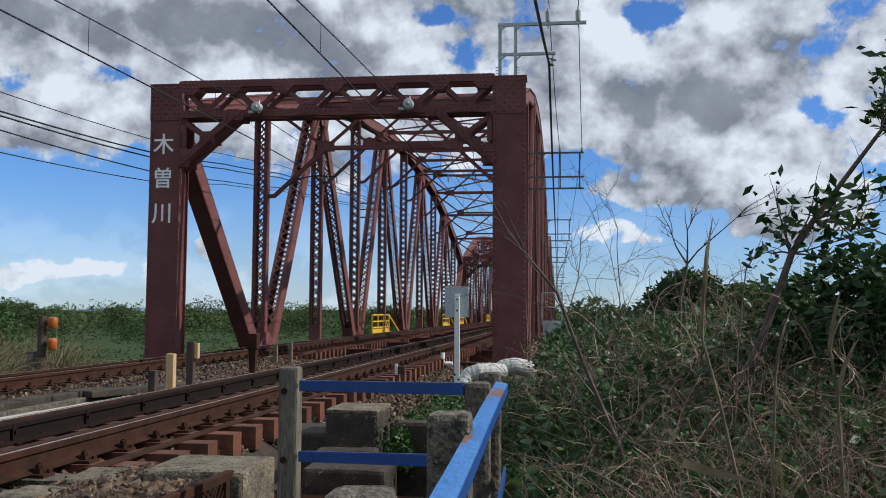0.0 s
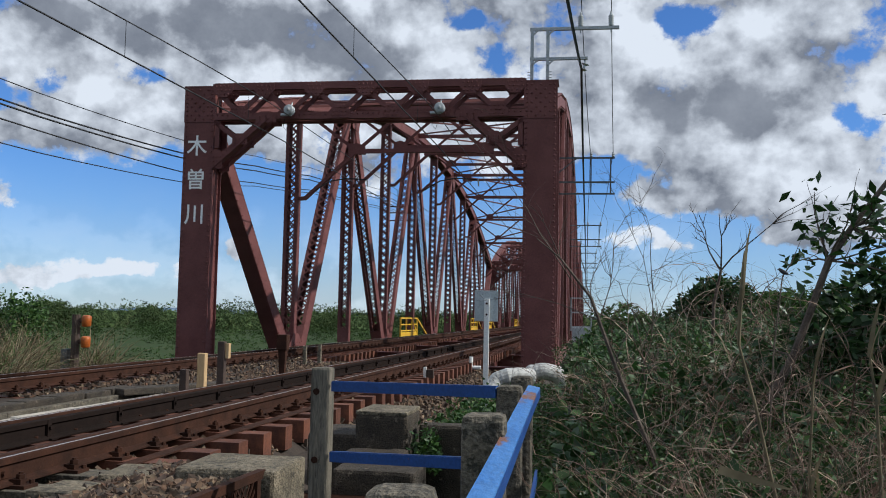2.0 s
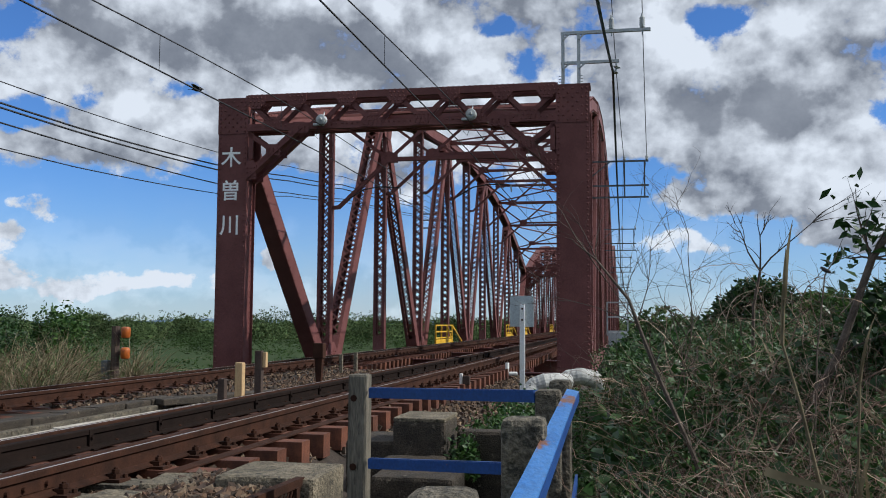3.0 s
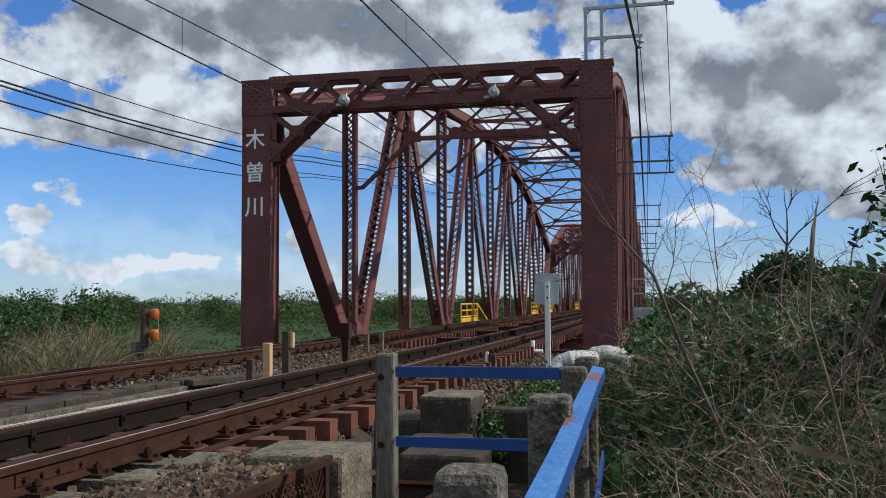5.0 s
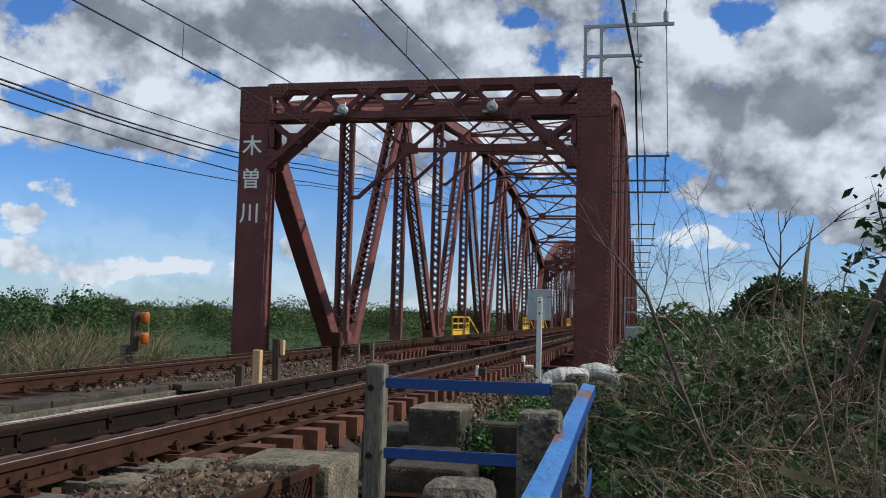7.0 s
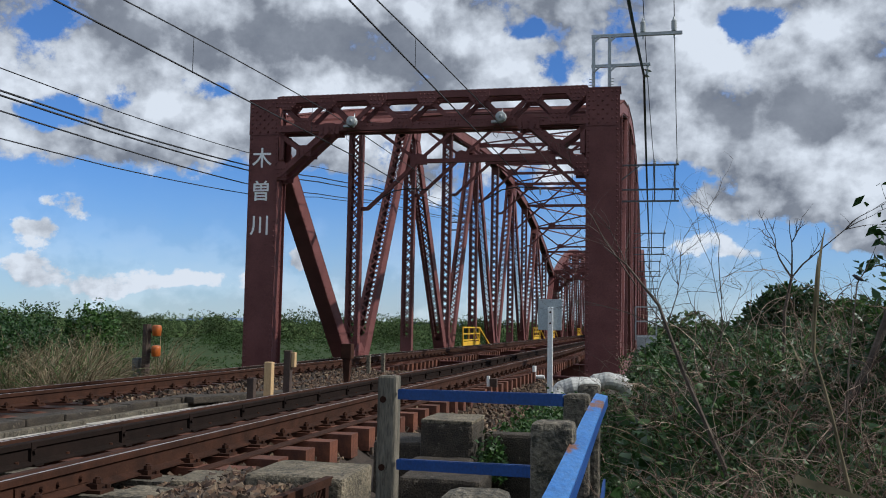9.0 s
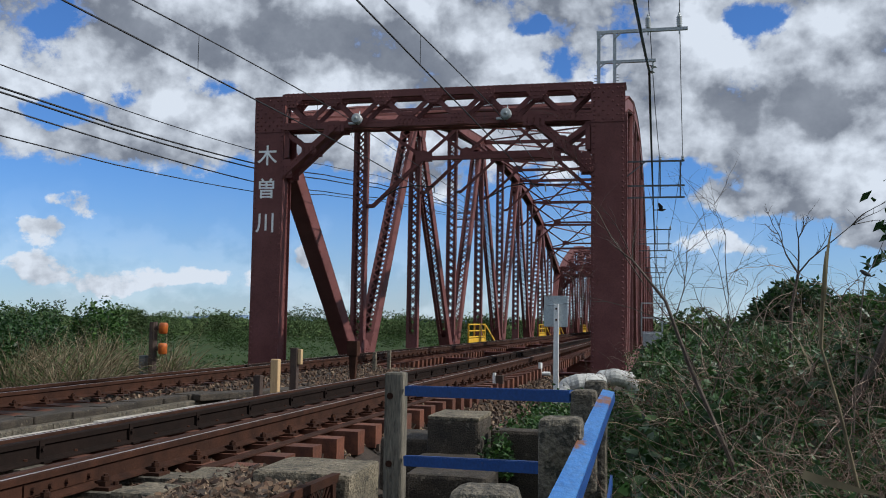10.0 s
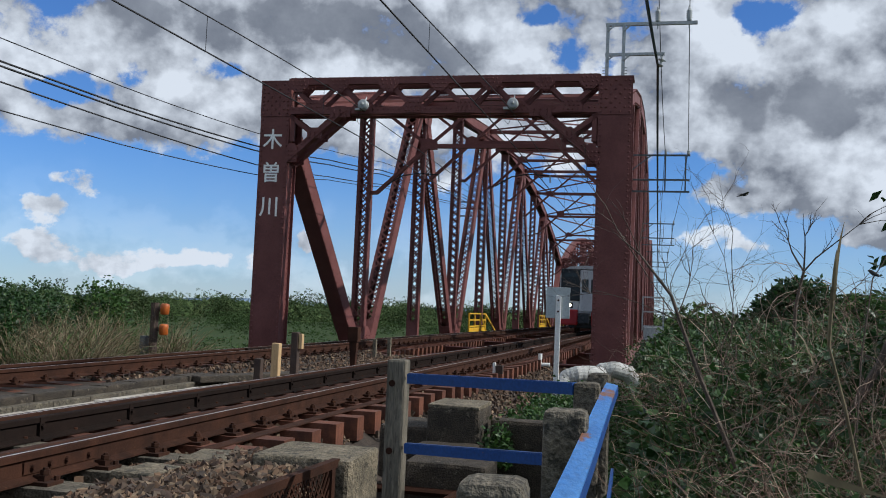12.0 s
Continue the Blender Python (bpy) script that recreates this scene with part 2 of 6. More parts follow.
YELLOW = mat("yellow_paint", (0.70, 0.42, 0.02), (0.55, 0.32, 0.02), 0.55, 0, 4, 40, 0.05, (0.25, 0.13, 0.04), 0.12)
GALV = mat("galvanised_steel", (0.42, 0.44, 0.45), (0.33, 0.35, 0.36), 0.5, 0.35, 8, 60, 0.05)
GALV_DARK = mat("dark_galvanised_steel", (0.12, 0.135, 0.15), (0.08, 0.09, 0.10), 0.6, 0.2, 8, 60, 0.05)
LAGGING = mat("pipe_lagging", (0.50, 0.50, 0.48), (0.38, 0.38, 0.36), 0.7, 0, 7, 60, 0.3, (0.2, 0.19, 0.17), 0.25)
WHITE = mat("white_paint", (0.78, 0.78, 0.76), (0.68, 0.68, 0.65), 0.6, 0, 7, 60, 0.1, (0.33, 0.31, 0.27), 0.1)
SIGN_WHITE = mat("white_lettering", (0.90, 0.90, 0.88), (0.84, 0.84, 0.82), 0.6, 0, 4, 60, 0.03)
SIGNGREY = mat("grey_sheet_metal", (0.42, 0.46, 0.47), (0.36, 0.40, 0.41), 0.45, 0.2, 5, 60, 0.03)
WIRE = mat("black_cable", (0.02, 0.02, 0.022), (0.012, 0.012, 0.014), 0.6, 0, 4, 40, 0.0)
CERAMIC = mat("grey_porcelain", (0.40, 0.42, 0.42), (0.30, 0.32, 0.33), 0.25, 0, 6, 50, 0.0)
WOODPALE = mat("pale_raw_timber", (0.52, 0.36, 0.19), (0.40, 0.26, 0.13), 0.8, 0, 6, 50, 0.2, stretch=(6, 6, 0.8))
ORANGE = mat("orange_plastic", (0.46, 0.12, 0.018), (0.26, 0.065, 0.015), 0.35, 0, 12, 60, 0.03)
SOIL = mat("ground_cover", (0.030, 0.058, 0.017), (0.038, 0.050, 0.019), 0.95, 0, 0.4, 9, 0.5, speck=(0.5, 1.5), spec=0.1)
BALLAST_BASE = mat("ballast_bed", (0.05, 0.036, 0.027), (0.028, 0.022, 0.018), 0.95, 0, 6, 30, 0.6)
STONE = island_mat("crushed_stone", [(0.036, 0.028, 0.024), (0.115, 0.072, 0.046), (0.06, 0.047, 0.038), (0.20, 0.145, 0.095), (0.085, 0.044, 0.026), (0.042, 0.034, 0.030)], 0.85)
LEAF = island_mat("green_leaves", [(0.022, 0.055, 0.014), (0.055, 0.12, 0.026), (0.036, 0.085, 0.019), (0.095, 0.165, 0.036)], 0.5, 0.35, sheen=0.25)
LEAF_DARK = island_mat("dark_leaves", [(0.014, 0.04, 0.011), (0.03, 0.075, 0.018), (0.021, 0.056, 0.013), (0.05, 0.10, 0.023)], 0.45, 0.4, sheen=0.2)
LEAF_MID = island_mat("weed_leaves", [(0.018, 0.048, 0.013), (0.042, 0.095, 0.022), (0.028, 0.07, 0.016), (0.07, 0.13, 0.03)], 0.5, 0.35, sheen=0.2)
# haze lightens these greens; broad noise paints sunlit patches and dark shadows
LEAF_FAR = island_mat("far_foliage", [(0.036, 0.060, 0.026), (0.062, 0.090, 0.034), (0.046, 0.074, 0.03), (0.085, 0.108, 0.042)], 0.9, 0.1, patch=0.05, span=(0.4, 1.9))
LEAF_LOW = island_mat("olive_scrub", [(0.020, 0.040, 0.015), (0.036, 0.062, 0.02), (0.027, 0.05, 0.017), (0.045, 0.07, 0.024)], 0.9, 0.1, patch=0.08, span=(0.5, 1.6))
REED = island_mat("dry_reed", [(0.20, 0.155, 0.092), (0.34, 0.28, 0.185), (0.11, 0.09, 0.05), (0.16, 0.118, 0.072)], 0.8, 0.2, sheen=0.2)
TWIG = island_mat("bare_twigs", [(0.085, 0.048, 0.034), (0.15, 0.098, 0.07), (0.055, 0.032, 0.024), (0.22, 0.165, 0.12)], 0.85)
# twig colours lightened to carry the sun on the front stems
TWIG_PALE = island_mat("sunlit_twigs", [(0.19, 0.115, 0.082), (0.46, 0.36, 0.27), (0.12, 0.066, 0.047), (0.30, 0.20, 0.145)], 0.85)
BARK = mat("grey_bark", (0.11, 0.085, 0.065), (0.06, 0.045, 0.036), 0.9, 0, 9, 60, 0.4)
# distance haze is put into the hills' blue colour
HILL = mat("hazy_hills", (0.16, 0.24, 0.34), (0.15, 0.22, 0.31), 1.0, 0, 0.01, 0.1, 0.0)

# ---- mesh helpers ----


def part(name, bm, material, parent=None, label="", smooth=False):
    me = bpy.data.meshes.new(name)
    bm.to_mesh(me)
    bm.free()
    return part_mesh(name, me, material, parent, label, smooth)


def part_mesh(name, me, material, parent=None, label="", smooth=False):
    me.materials.append(material)
    if smooth:
        me.shade_smooth()
    ob = new(name, me)
    if parent:
        ob.parent = parent
    if label:
        tagged(ob, label)
    return ob


def thing(name, label, category, at=(0, 0, 0), group="", kind="", rz=0):
    ob = tagged(new(name), label, category, group, kind)
    ob.matrix_basis = pose(*at, 0, 0, rz)
    ob.empty_display_size = 0.1
    return ob


class Soup:
    """Collects boxes, tubes and plates quickly as plain lists."""

    def __init__(self):
        self.v, self.f = [], []

    def add(self, vs, fs):
        n = len(self.v)
        self.v += [tuple(p) for p in vs]
        self.f += [tuple(i + n for i in f) for f in fs]
        return self

    def hexa(self, c8):
        return self.add(c8, [(0, 3, 2, 1), (4, 5, 6, 7), (0, 1, 5, 4), (1, 2, 6, 5), (2, 3, 7, 6), (3, 0, 4, 7)])

    def box(self, x0, y0, z0, x1, y1, z1):
        return self.hexa([(x0, y0, z0), (x1, y0, z0), (x1, y1, z0), (x0, y1, z0), (x0, y0, z1), (x1, y0, z1), (x1, y1, z1), (x0, y1, z1)])

    def beam(self, p, q, w, h, side=(1, 0, 0)):
        """A bar from p to q, w across along side, h the other way."""
        p, q, s = Vector(p), Vector(q), Vector(side)
        d = (q - p).normalized()
        s = (s - d * s.dot(d))
        s = s.normalized() if s.length > 1e-4 else d.orthogonal().normalized()
        t = d.cross(s)
        s, t = s * (w / 2), t * (h / 2)
        return self.hexa([p - s - t, p + s - t, p + s + t, p - s + t, q - s - t, q + s - t, q + s + t, q - s + t])

    def tube(self, pts, radii, n=6, cap=True):
        pts = [Vector(p) for p in pts]
        if isinstance(radii, (int, float)):
            radii = [radii] * len(pts)
        vs, fs = [], []
        a = (pts[1] - pts[0]).orthogonal().normalized()
        for i, p in enumerate(pts):
            d = (pts[min(i + 1, len(pts) - 1)] - pts[max(i - 1, 0)]).normalized()
            a = (a - d * a.dot(d))
            a = a.normalized() if a.length > 1e-5 else d.orthogonal().normalized()
            b = d.cross(a)
            for k in range(n):
                w = 2 * math.pi * k / n
                vs.append(p + (a * math.cos(w) + b * math.sin(w)) * radii[i])
        for i in range(len(pts) - 1):
            for k in range(n):
                fs.append((i * n + k, i * n + (k + 1) % n, (i + 1) * n + (k + 1) % n, (i + 1) * n + k))
        if cap:
            fs.append(tuple(range(n - 1, -1, -1)))
            fs.append(tuple(range((len(pts) - 1) * n, len(pts) * n)))
        return self.add(vs, fs)

    def rivet(self, p, nrm, r=0.022):
        p, d = Vector(p), Vector(nrm)
        r = r * 1.3
        a = d.orthogonal().normalized()
        b = d.cross(a)
        ring = [p + (a * math.cos(k * math.pi / 3) + b * math.sin(k * math.pi / 3)) * r for k in range(6)]
        r2 = r * 0.85
        top = [p + d * r2 + (q - p) * 0.6 for q in ring]
        return self.add(ring + top, [(6, 7, 8, 9, 10, 11)] + [(k, (k + 1) % 6, 6 + (k + 1) % 6, 6 + k) for k in range(6)])

    def plate(self, outline, nrm, th):
        """A flat plate: its outline in space, thickness along nrm."""
        o = [Vector(p) for p in outline]
        d = Vector(nrm) * th
        n = len(o)
        return self.add(o + [p + d for p in o], [tuple(range(n - 1, -1, -1)), tuple(range(n, 2 * n))] + [(k, (k + 1) % n, n + (k + 1) % n, n + k) for k in range(n)])

    def mesh(self, name):
        me = bpy.data.meshes.new(name)
        me.from_pydata(self.v, [], self.f)
        me.update()
        return me

    def put(self, name, material, parent=None, label="", smooth=False):
        return part_mesh(name, self.mesh(name), material, parent, label, smooth)


def bevelled(name, material, parent, size, at=(0, 0, 0), bevel=0.02, rough=0.0, label="", cuts=0):
    """A box with worn, rounded edges; its base stands at at."""
    bm = bmesh.new()
    bmesh.ops.create_cube(bm, size=1.0)
    for v in bm.verts:
        v.co = Vector((v.co.x * size[0] + at[0], v.co.y * size[1] + at[1], (v.co.z + 0.5) * size[2] + at[2]))
    if cuts:
        bmesh.ops.subdivide_edges(bm, edges=bm.edges[:], cuts=cuts, use_grid_fill=True)
    edges = [e for e in bm.edges if len(e.link_faces) == 2 and e.calc_face_angle(0) > 0.5]
    bmesh.ops.bevel(bm, geom=edges, offset=bevel, segments=2, profile=0.6, affect="EDGES")
    if rough:
        for v in bm.verts:
            v.co += noise.noise_vector(v.co * 9) * rough
    return part(name, bm, material, parent, label)

# ---- the bridge ----
XL, XR = -11.02, -1.28          # truss centre lines
Y0, DECK = 24.9, -0.42          # portal face, underside of the trusses
NODES = [25.25, 33.6, 41.7, 49.8, 57.9, 66.0, 74.1, 82.2, 90.3, 98.4, 106.6]
YM, HALF = 66.0, 40.7
SPAN = 83.2


def chord_z(y):
    u = (y - YM) / HALF
    return 6.7 + 5.95 * (1 - u * u)


def laced(p, q, a, b, cover=False, step=None, lace_w=0.052, riveted=True):
    """A riveted member of two side plates, a apart across the bridge and b deep, laced on both faces."""
    s = Soup()
    p, q = Vector(p), Vector(q)
    d = (q - p).normalized()
    ux = Vector((1, 0, 0))
    v = d.cross(ux).normalized()
    ln = (q - p).length
    for sx in (-1, 1):
        o = ux * (sx * a / 2)
        s.beam(p + o, q + o, 0.03, b, ux)
        for sv in (-1, 1):
            e = ux * (sx * (a / 2 - 0.045)) + v * (sv * (b / 2 - 0.008))
            s.beam(p + e, q + e, 0.12, 0.018, ux)
    if cover:
        for sv in (-1, 1):
            e = v * (sv * (b / 2 + 0.012))
            s.beam(p + e, q + e, a + 0.02, 0.014, ux)
    else:
        step = step or a * 0.82
        n = max(2, int(ln / step))
        for sv in (-1, 1):
            e = v * (sv * (b / 2 + 0.01))
            for k in range(n):
                a0, a1 = p + d * (ln * k / n) + e, p + d * (ln * (k + 1) / n) + e
                o = ux * (a / 2 - 0.05)
                s.beam(a0 - o, a1 + o, lace_w, 0.012, v.cross(d))
                s.beam(a0 + o + v * 0.013 * sv, a1 - o + v * 0.013 * sv, lace_w, 0.012, v.cross(d))
            for k0, k1 in ((0, 0.06), (0.94, 1)):
                s.beam(p + d * ln * k0 + e * 1.03, p + d * ln * k1 + e * 1.03, a, 0.014, ux)
    # rivet rows on the side plates
    k = 0.15
    while riveted and k < ln:
        for sx in (-1, 1):
            for sv in (-1, 1):
                s.rivet(p + d * k + ux * (sx * (a / 2 + 0.015)) + v * (sv * (b / 2 - 0.05)), ux * sx, 0.02)
        k += 0.3
    return s


def build_span():
    br = thing("truss_bridge", "maroon riveted steel railway truss bridge with curved top chord", "bridge", group="spans of the river bridge", kind="")
    for x in (XL, XR):
        side = -1 if x < -6 else 1
        inner = -side
        # end posts at both ends
        for ye, fy in ((Y0, -1), (NODES[-1] + 0.35, 1)):
            s = Soup()
            w = 0.89 / 2
            yb = ye - fy * 0.70
            s.box(x - w, min(ye, ye - fy * 0.03), DECK, x + w, max(ye, ye - fy * 0.03), 7.33)
            s.box(x - w + 0.06, min(yb, yb + fy * 0.03), DECK, x + w - 0.06, max(yb, yb + fy * 0.03), 7.25)
            for sx in (-1, 1):
                xx = x + sx * (w - 0.10)
                s.box(xx - 0.02, min(ye, yb) + 0.03, DECK, xx + 0.02, max(ye, yb) - 0.03, 7.3)
                xo = x + sx * (w - 0.05)
                for yy in (ye - fy * 0.05, yb + fy * 0.05):
                    s.box(xo - 0.05, yy - 0.012, DECK, xo + 0.05, yy + 0.012, 6.3)
                zz = DECK + 0.2
                while zz < 7.3:
                    s.rivet((x + sx * (w - 0.06), ye, zz), (0, fy, 0), 0.024)
                    s.rivet((xx + sx * 0.02, ye - fy * 0.12, zz + 0.07), (sx, 0, 0), 0.022)
                    s.rivet((xx + sx * 0.02, yb + fy * 0.12, zz + 0.07), (sx, 0, 0), 0.022)
                    zz += 0.15
            s.put("end_post", PAINT, br)
            # the gusset plate on its head
            g = Soup()
            g.box(x - w - 0.01, min(ye + fy * 0.004, ye + fy * 0.022), 6.34, x + w + 0.01, max(ye + fy * 0.004, ye + fy * 0.022), 7.35)
            for i in range(7):
                for j in range(8):
                    if (i + j) % 2 == 0 or i in (0, 6):
                        g.rivet((x - w + 0.07 + i * (0.89 - 0.14) / 6, ye + fy * 0.022, 6.42 + j * 0.122), (0, fy, 0), 0.026)
            g.box(x - w - 0.03, min(ye + fy * 0.03, yb), 7.35, x + w + 0.03, max(ye + fy * 0.03, yb), 7.39)
            for i in range(6):
                g.rivet((x - w + 0.05 + i * 0.155, ye - fy * 0.1, 7.39), (0, 0, 1), 0.028)
            g.put("gusset_plate", PAINT, br)
            # bearing under the post
            b = Soup()
            b.box(x - 0.45, ye - 0.05 - (0.7 if fy < 0 else 0) + (0.0 if fy < 0 else -0.7) * 0, DECK - 0.30, x + 0.45, ye + (0.75 if fy < 0 else 0.1), DECK)
            b.put("bearing", RUST, br, "rusted steel bearing block")
        # chords
        for i in range(10):
            a0 = (x, NODES[i], chord_z(NODES[i])), (x, NODES[i + 1], chord_z(NODES[i + 1]))
            s = laced(a0[0], a0[1], 0.55, 0.50, cover=False, step=0.55, riveted=i < 2)
            s.beam(Vector(a0[0]) + Vector((0, 0, 0.27)), Vector(a0[1]) + Vector((0, 0, 0.27)), 0.66, 0.02)
            s.put("top_chord", PAINT, br)
            s = Soup()
            for sx in (-0.25, 0.25):
                s.beam((x + sx, NODES[i], DECK - 0.22), (x + sx, NODES[i + 1], DECK - 0.22), 0.04, 0.5)
            s.put("bottom_chord", PAINT, br)
        # uprights and diagonals
        for i in range(1, 10):
            y = NODES[i]
            laced((x, y, DECK + 0.1), (x, y, chord_z(y)), 0.48, 0.40, riveted=i < 4).put("vertical", PAINT, br)
        for i in range(10):
            up = i % 2 == 1
            z0, z1 = (-0.38, chord_z(NODES[i + 1]) - 0.1) if up else (chord_z(NODES[i]) + (0.05 if i == 0 else -0.15), -0.38)
            y0 = NODES[i] + (0.0 if i == 0 else -0.25 if not up else 0.9)
            y1 = NODES[i + 1] - (0.9 if not up else 0.0 if i == 9 else 0.7)
            laced((x, y0, z0), (x, y1, z1), 0.50 if i in (0, 9) else 0.54, 0.56 if i in (0, 9) else 0.62, cover=i in (0, 9), riveted=i < 4).put("diagonal", PAINT, br)
        # joint plates
        for i in range(1, 10):
            y = NODES[i]
            for sx in (-1, 1):
                g = Soup()
                xx = x + sx * 0.30
                if i % 2:
                    o = [(xx, y - 0.85, DECK - 0.40), (xx, y + 0.85, DECK - 0.40), (xx, y + 0.85, -0.28), (xx, y + 0.25, 0.20), (xx, y - 0.25, 0.20), (xx, y - 0.85, -0.28)]
                else:
                    zc = chord_z(y)
                    o = [(xx, y - 0.9, zc - 0.25), (xx, y - 0.55, zc - 1.0), (xx, y + 0.55, zc - 1.0), (xx, y + 0.9, zc - 0.25), (xx, y + 0.8, zc + 0.22), (xx, y - 0.8, zc + 0.22)]
                g.plate(o, (sx, 0, 0), 0.014)
                cz = sum(p[2] for p in o) / len(o)
                for k in range(18):
                    a = k * 2.4
                    r = 0.1 + 0.028 * k
                    g.rivet((xx + sx * 0.014, y + math.cos(a) * r, cz + math.sin(a) * r * (0.4 if i % 2 else 0.75)), (sx, 0, 0), 0.022)
                g.put("gusset_plate", PAINT, br)
    # portal frames at both ends
    xa, xb = XL + 0.44, XR - 0.44
    for ye, fy in ((Y0 + 0.05, -1), (NODES[-1] + 0.3, 1)):
        for yy in (ye, ye - fy * 0.55):
            s = Soup()
            s.box(xa, yy - 0.07, 7.26, xb, yy + 0.07, 7.46)
            s.box(xa, yy - 0.07, 6.40, xb, yy + 0.07, 6.60)
            for i in range(58):
                s.rivet((xa + 0.1 + i * (xb - xa - 0.2) / 57, yy + fy * 0.07, 6.54), (0, fy, 0), 0.022)
                s.rivet((xa + 0.1 + i * (xb - xa - 0.2) / 57, yy, 7.46), (0, 0, 1), 0.024)
            s.put("portal_strut", PAINT, br)
            n = 12
            dx = (xb - xa) / n
            for k in range(n):
                s = Soup()
                z0, z1 = (7.28, 6.58) if k % 2 == 0 else (6.58, 7.28)
                s.beam((xa + k * dx, yy, z0), (xa + (k + 1) * dx, yy, z1), 0.05, 0.13, (0, 1, 0))
                s.put("portal_lattice", PAINT, br)
            for k in range(n + 1):
                g = Soup()
                xc = min(max(xa + k * dx, xa + 0.25), xb - 0.25)
                top = k % 2 == 0
                zb, zt = (7.44, 7.05) if top else (6.42, 6.80)
                yf = yy + fy * 0.075
                o = [(xc - 0.30, yf, zb), (xc + 0.30, yf, zb), (xc + 0.30, yf, (zb + zt) / 2), (xc + 0.13, yf, zt), (xc - 0.13, yf, zt), (xc - 0.30, yf, (zb + zt) / 2)]
                g.plate(o, (0, fy, 0), 0.014)
                for i in range(4):
                    for j in range(3):
                        g.rivet((xc - 0.20 + i * 0.12 + (j % 2) * 0.04, yf + fy * 0.014, zb + (zt - zb) * (0.18 + 0.3 * j)), (0, fy, 0), 0.023)
                g.put("gusset_plate", PAINT, br)
            # knee brackets
            for xs, dr in ((xa, 1), (xb, -1)):
                lo, hi = Vector((xs, yy, 4.98)), Vector((xs + dr * 1.66, yy, 6.44))
                mid = lo.lerp(hi, 0.52)
                corner = Vector((xs, yy, 6.36))
                run = (hi - lo).normalized()
                up = Vector((0, 1, 0)).cross(run) * (-dr)
                up = up if up.z > 0 else -up
                k = Soup()
                k.beam(lo, hi, 0.28, 0.022, (0, 1, 0))
                k.beam(lo + up * 0.09 + Vector((0, fy * 0.07, 0)), hi + up * 0.09 + Vector((0, fy * 0.07, 0)), 0.016, 0.18, (0, 1, 0))
                for n2 in range(15):
                    k.rivet(lo.lerp(hi, (n2 + 0.5) / 15) + up * 0.12 + Vector((0, fy * 0.078, 0)), (0, fy, 0), 0.022)
                k.put("knee_flange", PAINT, br)
                for a, b in ((corner, mid), (corner + Vector((dr * 0.1, 0, 0)), corner + Vector((dr * 0.1, 0, -0.75)))):
                    Soup().beam(a, b, 0.07, 0.13, (0, 1, 0)).put("knee_bar", PAINT, br)
                yf = yy + fy * 0.09
                for c, w2, h2 in ((lo + Vector((dr * 0.14, 0, 0.22)), 0.17, 0.34), (mid + up * 0.08, 0.22, 0.20), (hi + Vector((-dr * 0.10, 0, -0.02)), 0.30, 0.20)):
                    s = Soup()
                    s.plate([(c.x - w2, yf, c.z - h2 * 0.6), (c.x + w2, yf, c.z - h2 * 0.6), (c.x + w2, yf, c.z + h2 * 0.5), (c.x + w2 * 0.5, yf, c.z + h2), (c.x - w2 * 0.5, yf, c.z + h2), (c.x - w2, yf, c.z + h2 * 0.5)], (0, fy, 0), 0.014)
                    for q in range(9):
                        s.rivet((c.x + w2 * 0.6 * (q % 3 - 1), yf + fy * 0.014, c.z + h2 * 0.36 * (q // 3 - 1)), (0, fy, 0), 0.022)
                    s.put("gusset_plate", PAINT, br)
        # flat bracing between the two faces
        for k in range(6):
            x0, x1 = xa + k * (xb - xa) / 6, xa + (k + 1) * (xb - xa) / 6
            ya, yc = ye - fy * 0.02, ye - fy * 0.52
            for z in (7.42, 6.44):
                Soup().beam((x0, ya, z), (x1, yc, z), 0.08, 0.02, (0, 1, 0)).put("portal_bracing", PAINT, br)
                Soup().beam((x0, yc, z + 0.02), (x1, ya, z + 0.02), 0.08, 0.02, (0, 1, 0)).put("portal_bracing", PAINT, br)
    # sway frames and laterals
    for i in range(1, 10):
        y = NODES[i]
        zc = chord_z(y)
        zg, zk = zc - 1.82, zc - 3.62
        Soup().beam((XL + 0.2, y, zc), (XR - 0.2, y, zc), 0.22, 0.20, (0, 1, 0)).put("sway_strut", PAINT, br)
        Soup().beam((XL + 2.45, y, zg), (XR - 2.45, y, zg), 0.18, 0.15, (0, 1, 0)).put("sway_strut", PAINT, br)
        for xs, dr in ((XL + 0.2, 1), (XR - 0.2, -1)):
            gx = xs + dr * 2.25
            s = Soup()
            s.beam((xs, y, zk), (xs + dr * 0.32, y, zk + 0.02), 0.14, 0.14, (0, 1, 0))
            s.beam((xs + dr * 0.28, y, zk), (gx, y, zg), 0.16, 0.13, (0, 1, 0))
            s.put("knee_brace", PAINT, br)
            s = Soup()
            s.beam((gx, y - 0.03, zg), (gx + dr * 2.0, y - 0.03, zc - 0.1), 0.06, 0.12, (0, 1, 0))
            s.beam((xs, y + 0.03, zc - 0.15), (gx, y + 0.03, zg), 0.06, 0.12, (0, 1, 0))
            s.put("sway_bar", PAINT, br)
            s = Soup()
            for sy in (-1, 1):
                s.plate([(gx - 0.32, y + sy * 0.08, zg - 0.12), (gx + 0.32, y + sy * 0.08, zg - 0.12), (gx + 0.30, y + sy * 0.08, zg + 0.2), (gx, y + sy * 0.08, zg + 0.30), (gx - 0.28, y + sy * 0.08, zg + 0.2)], (0, sy, 0), 0.012)
            s.put("gusset_plate", PAINT, br)
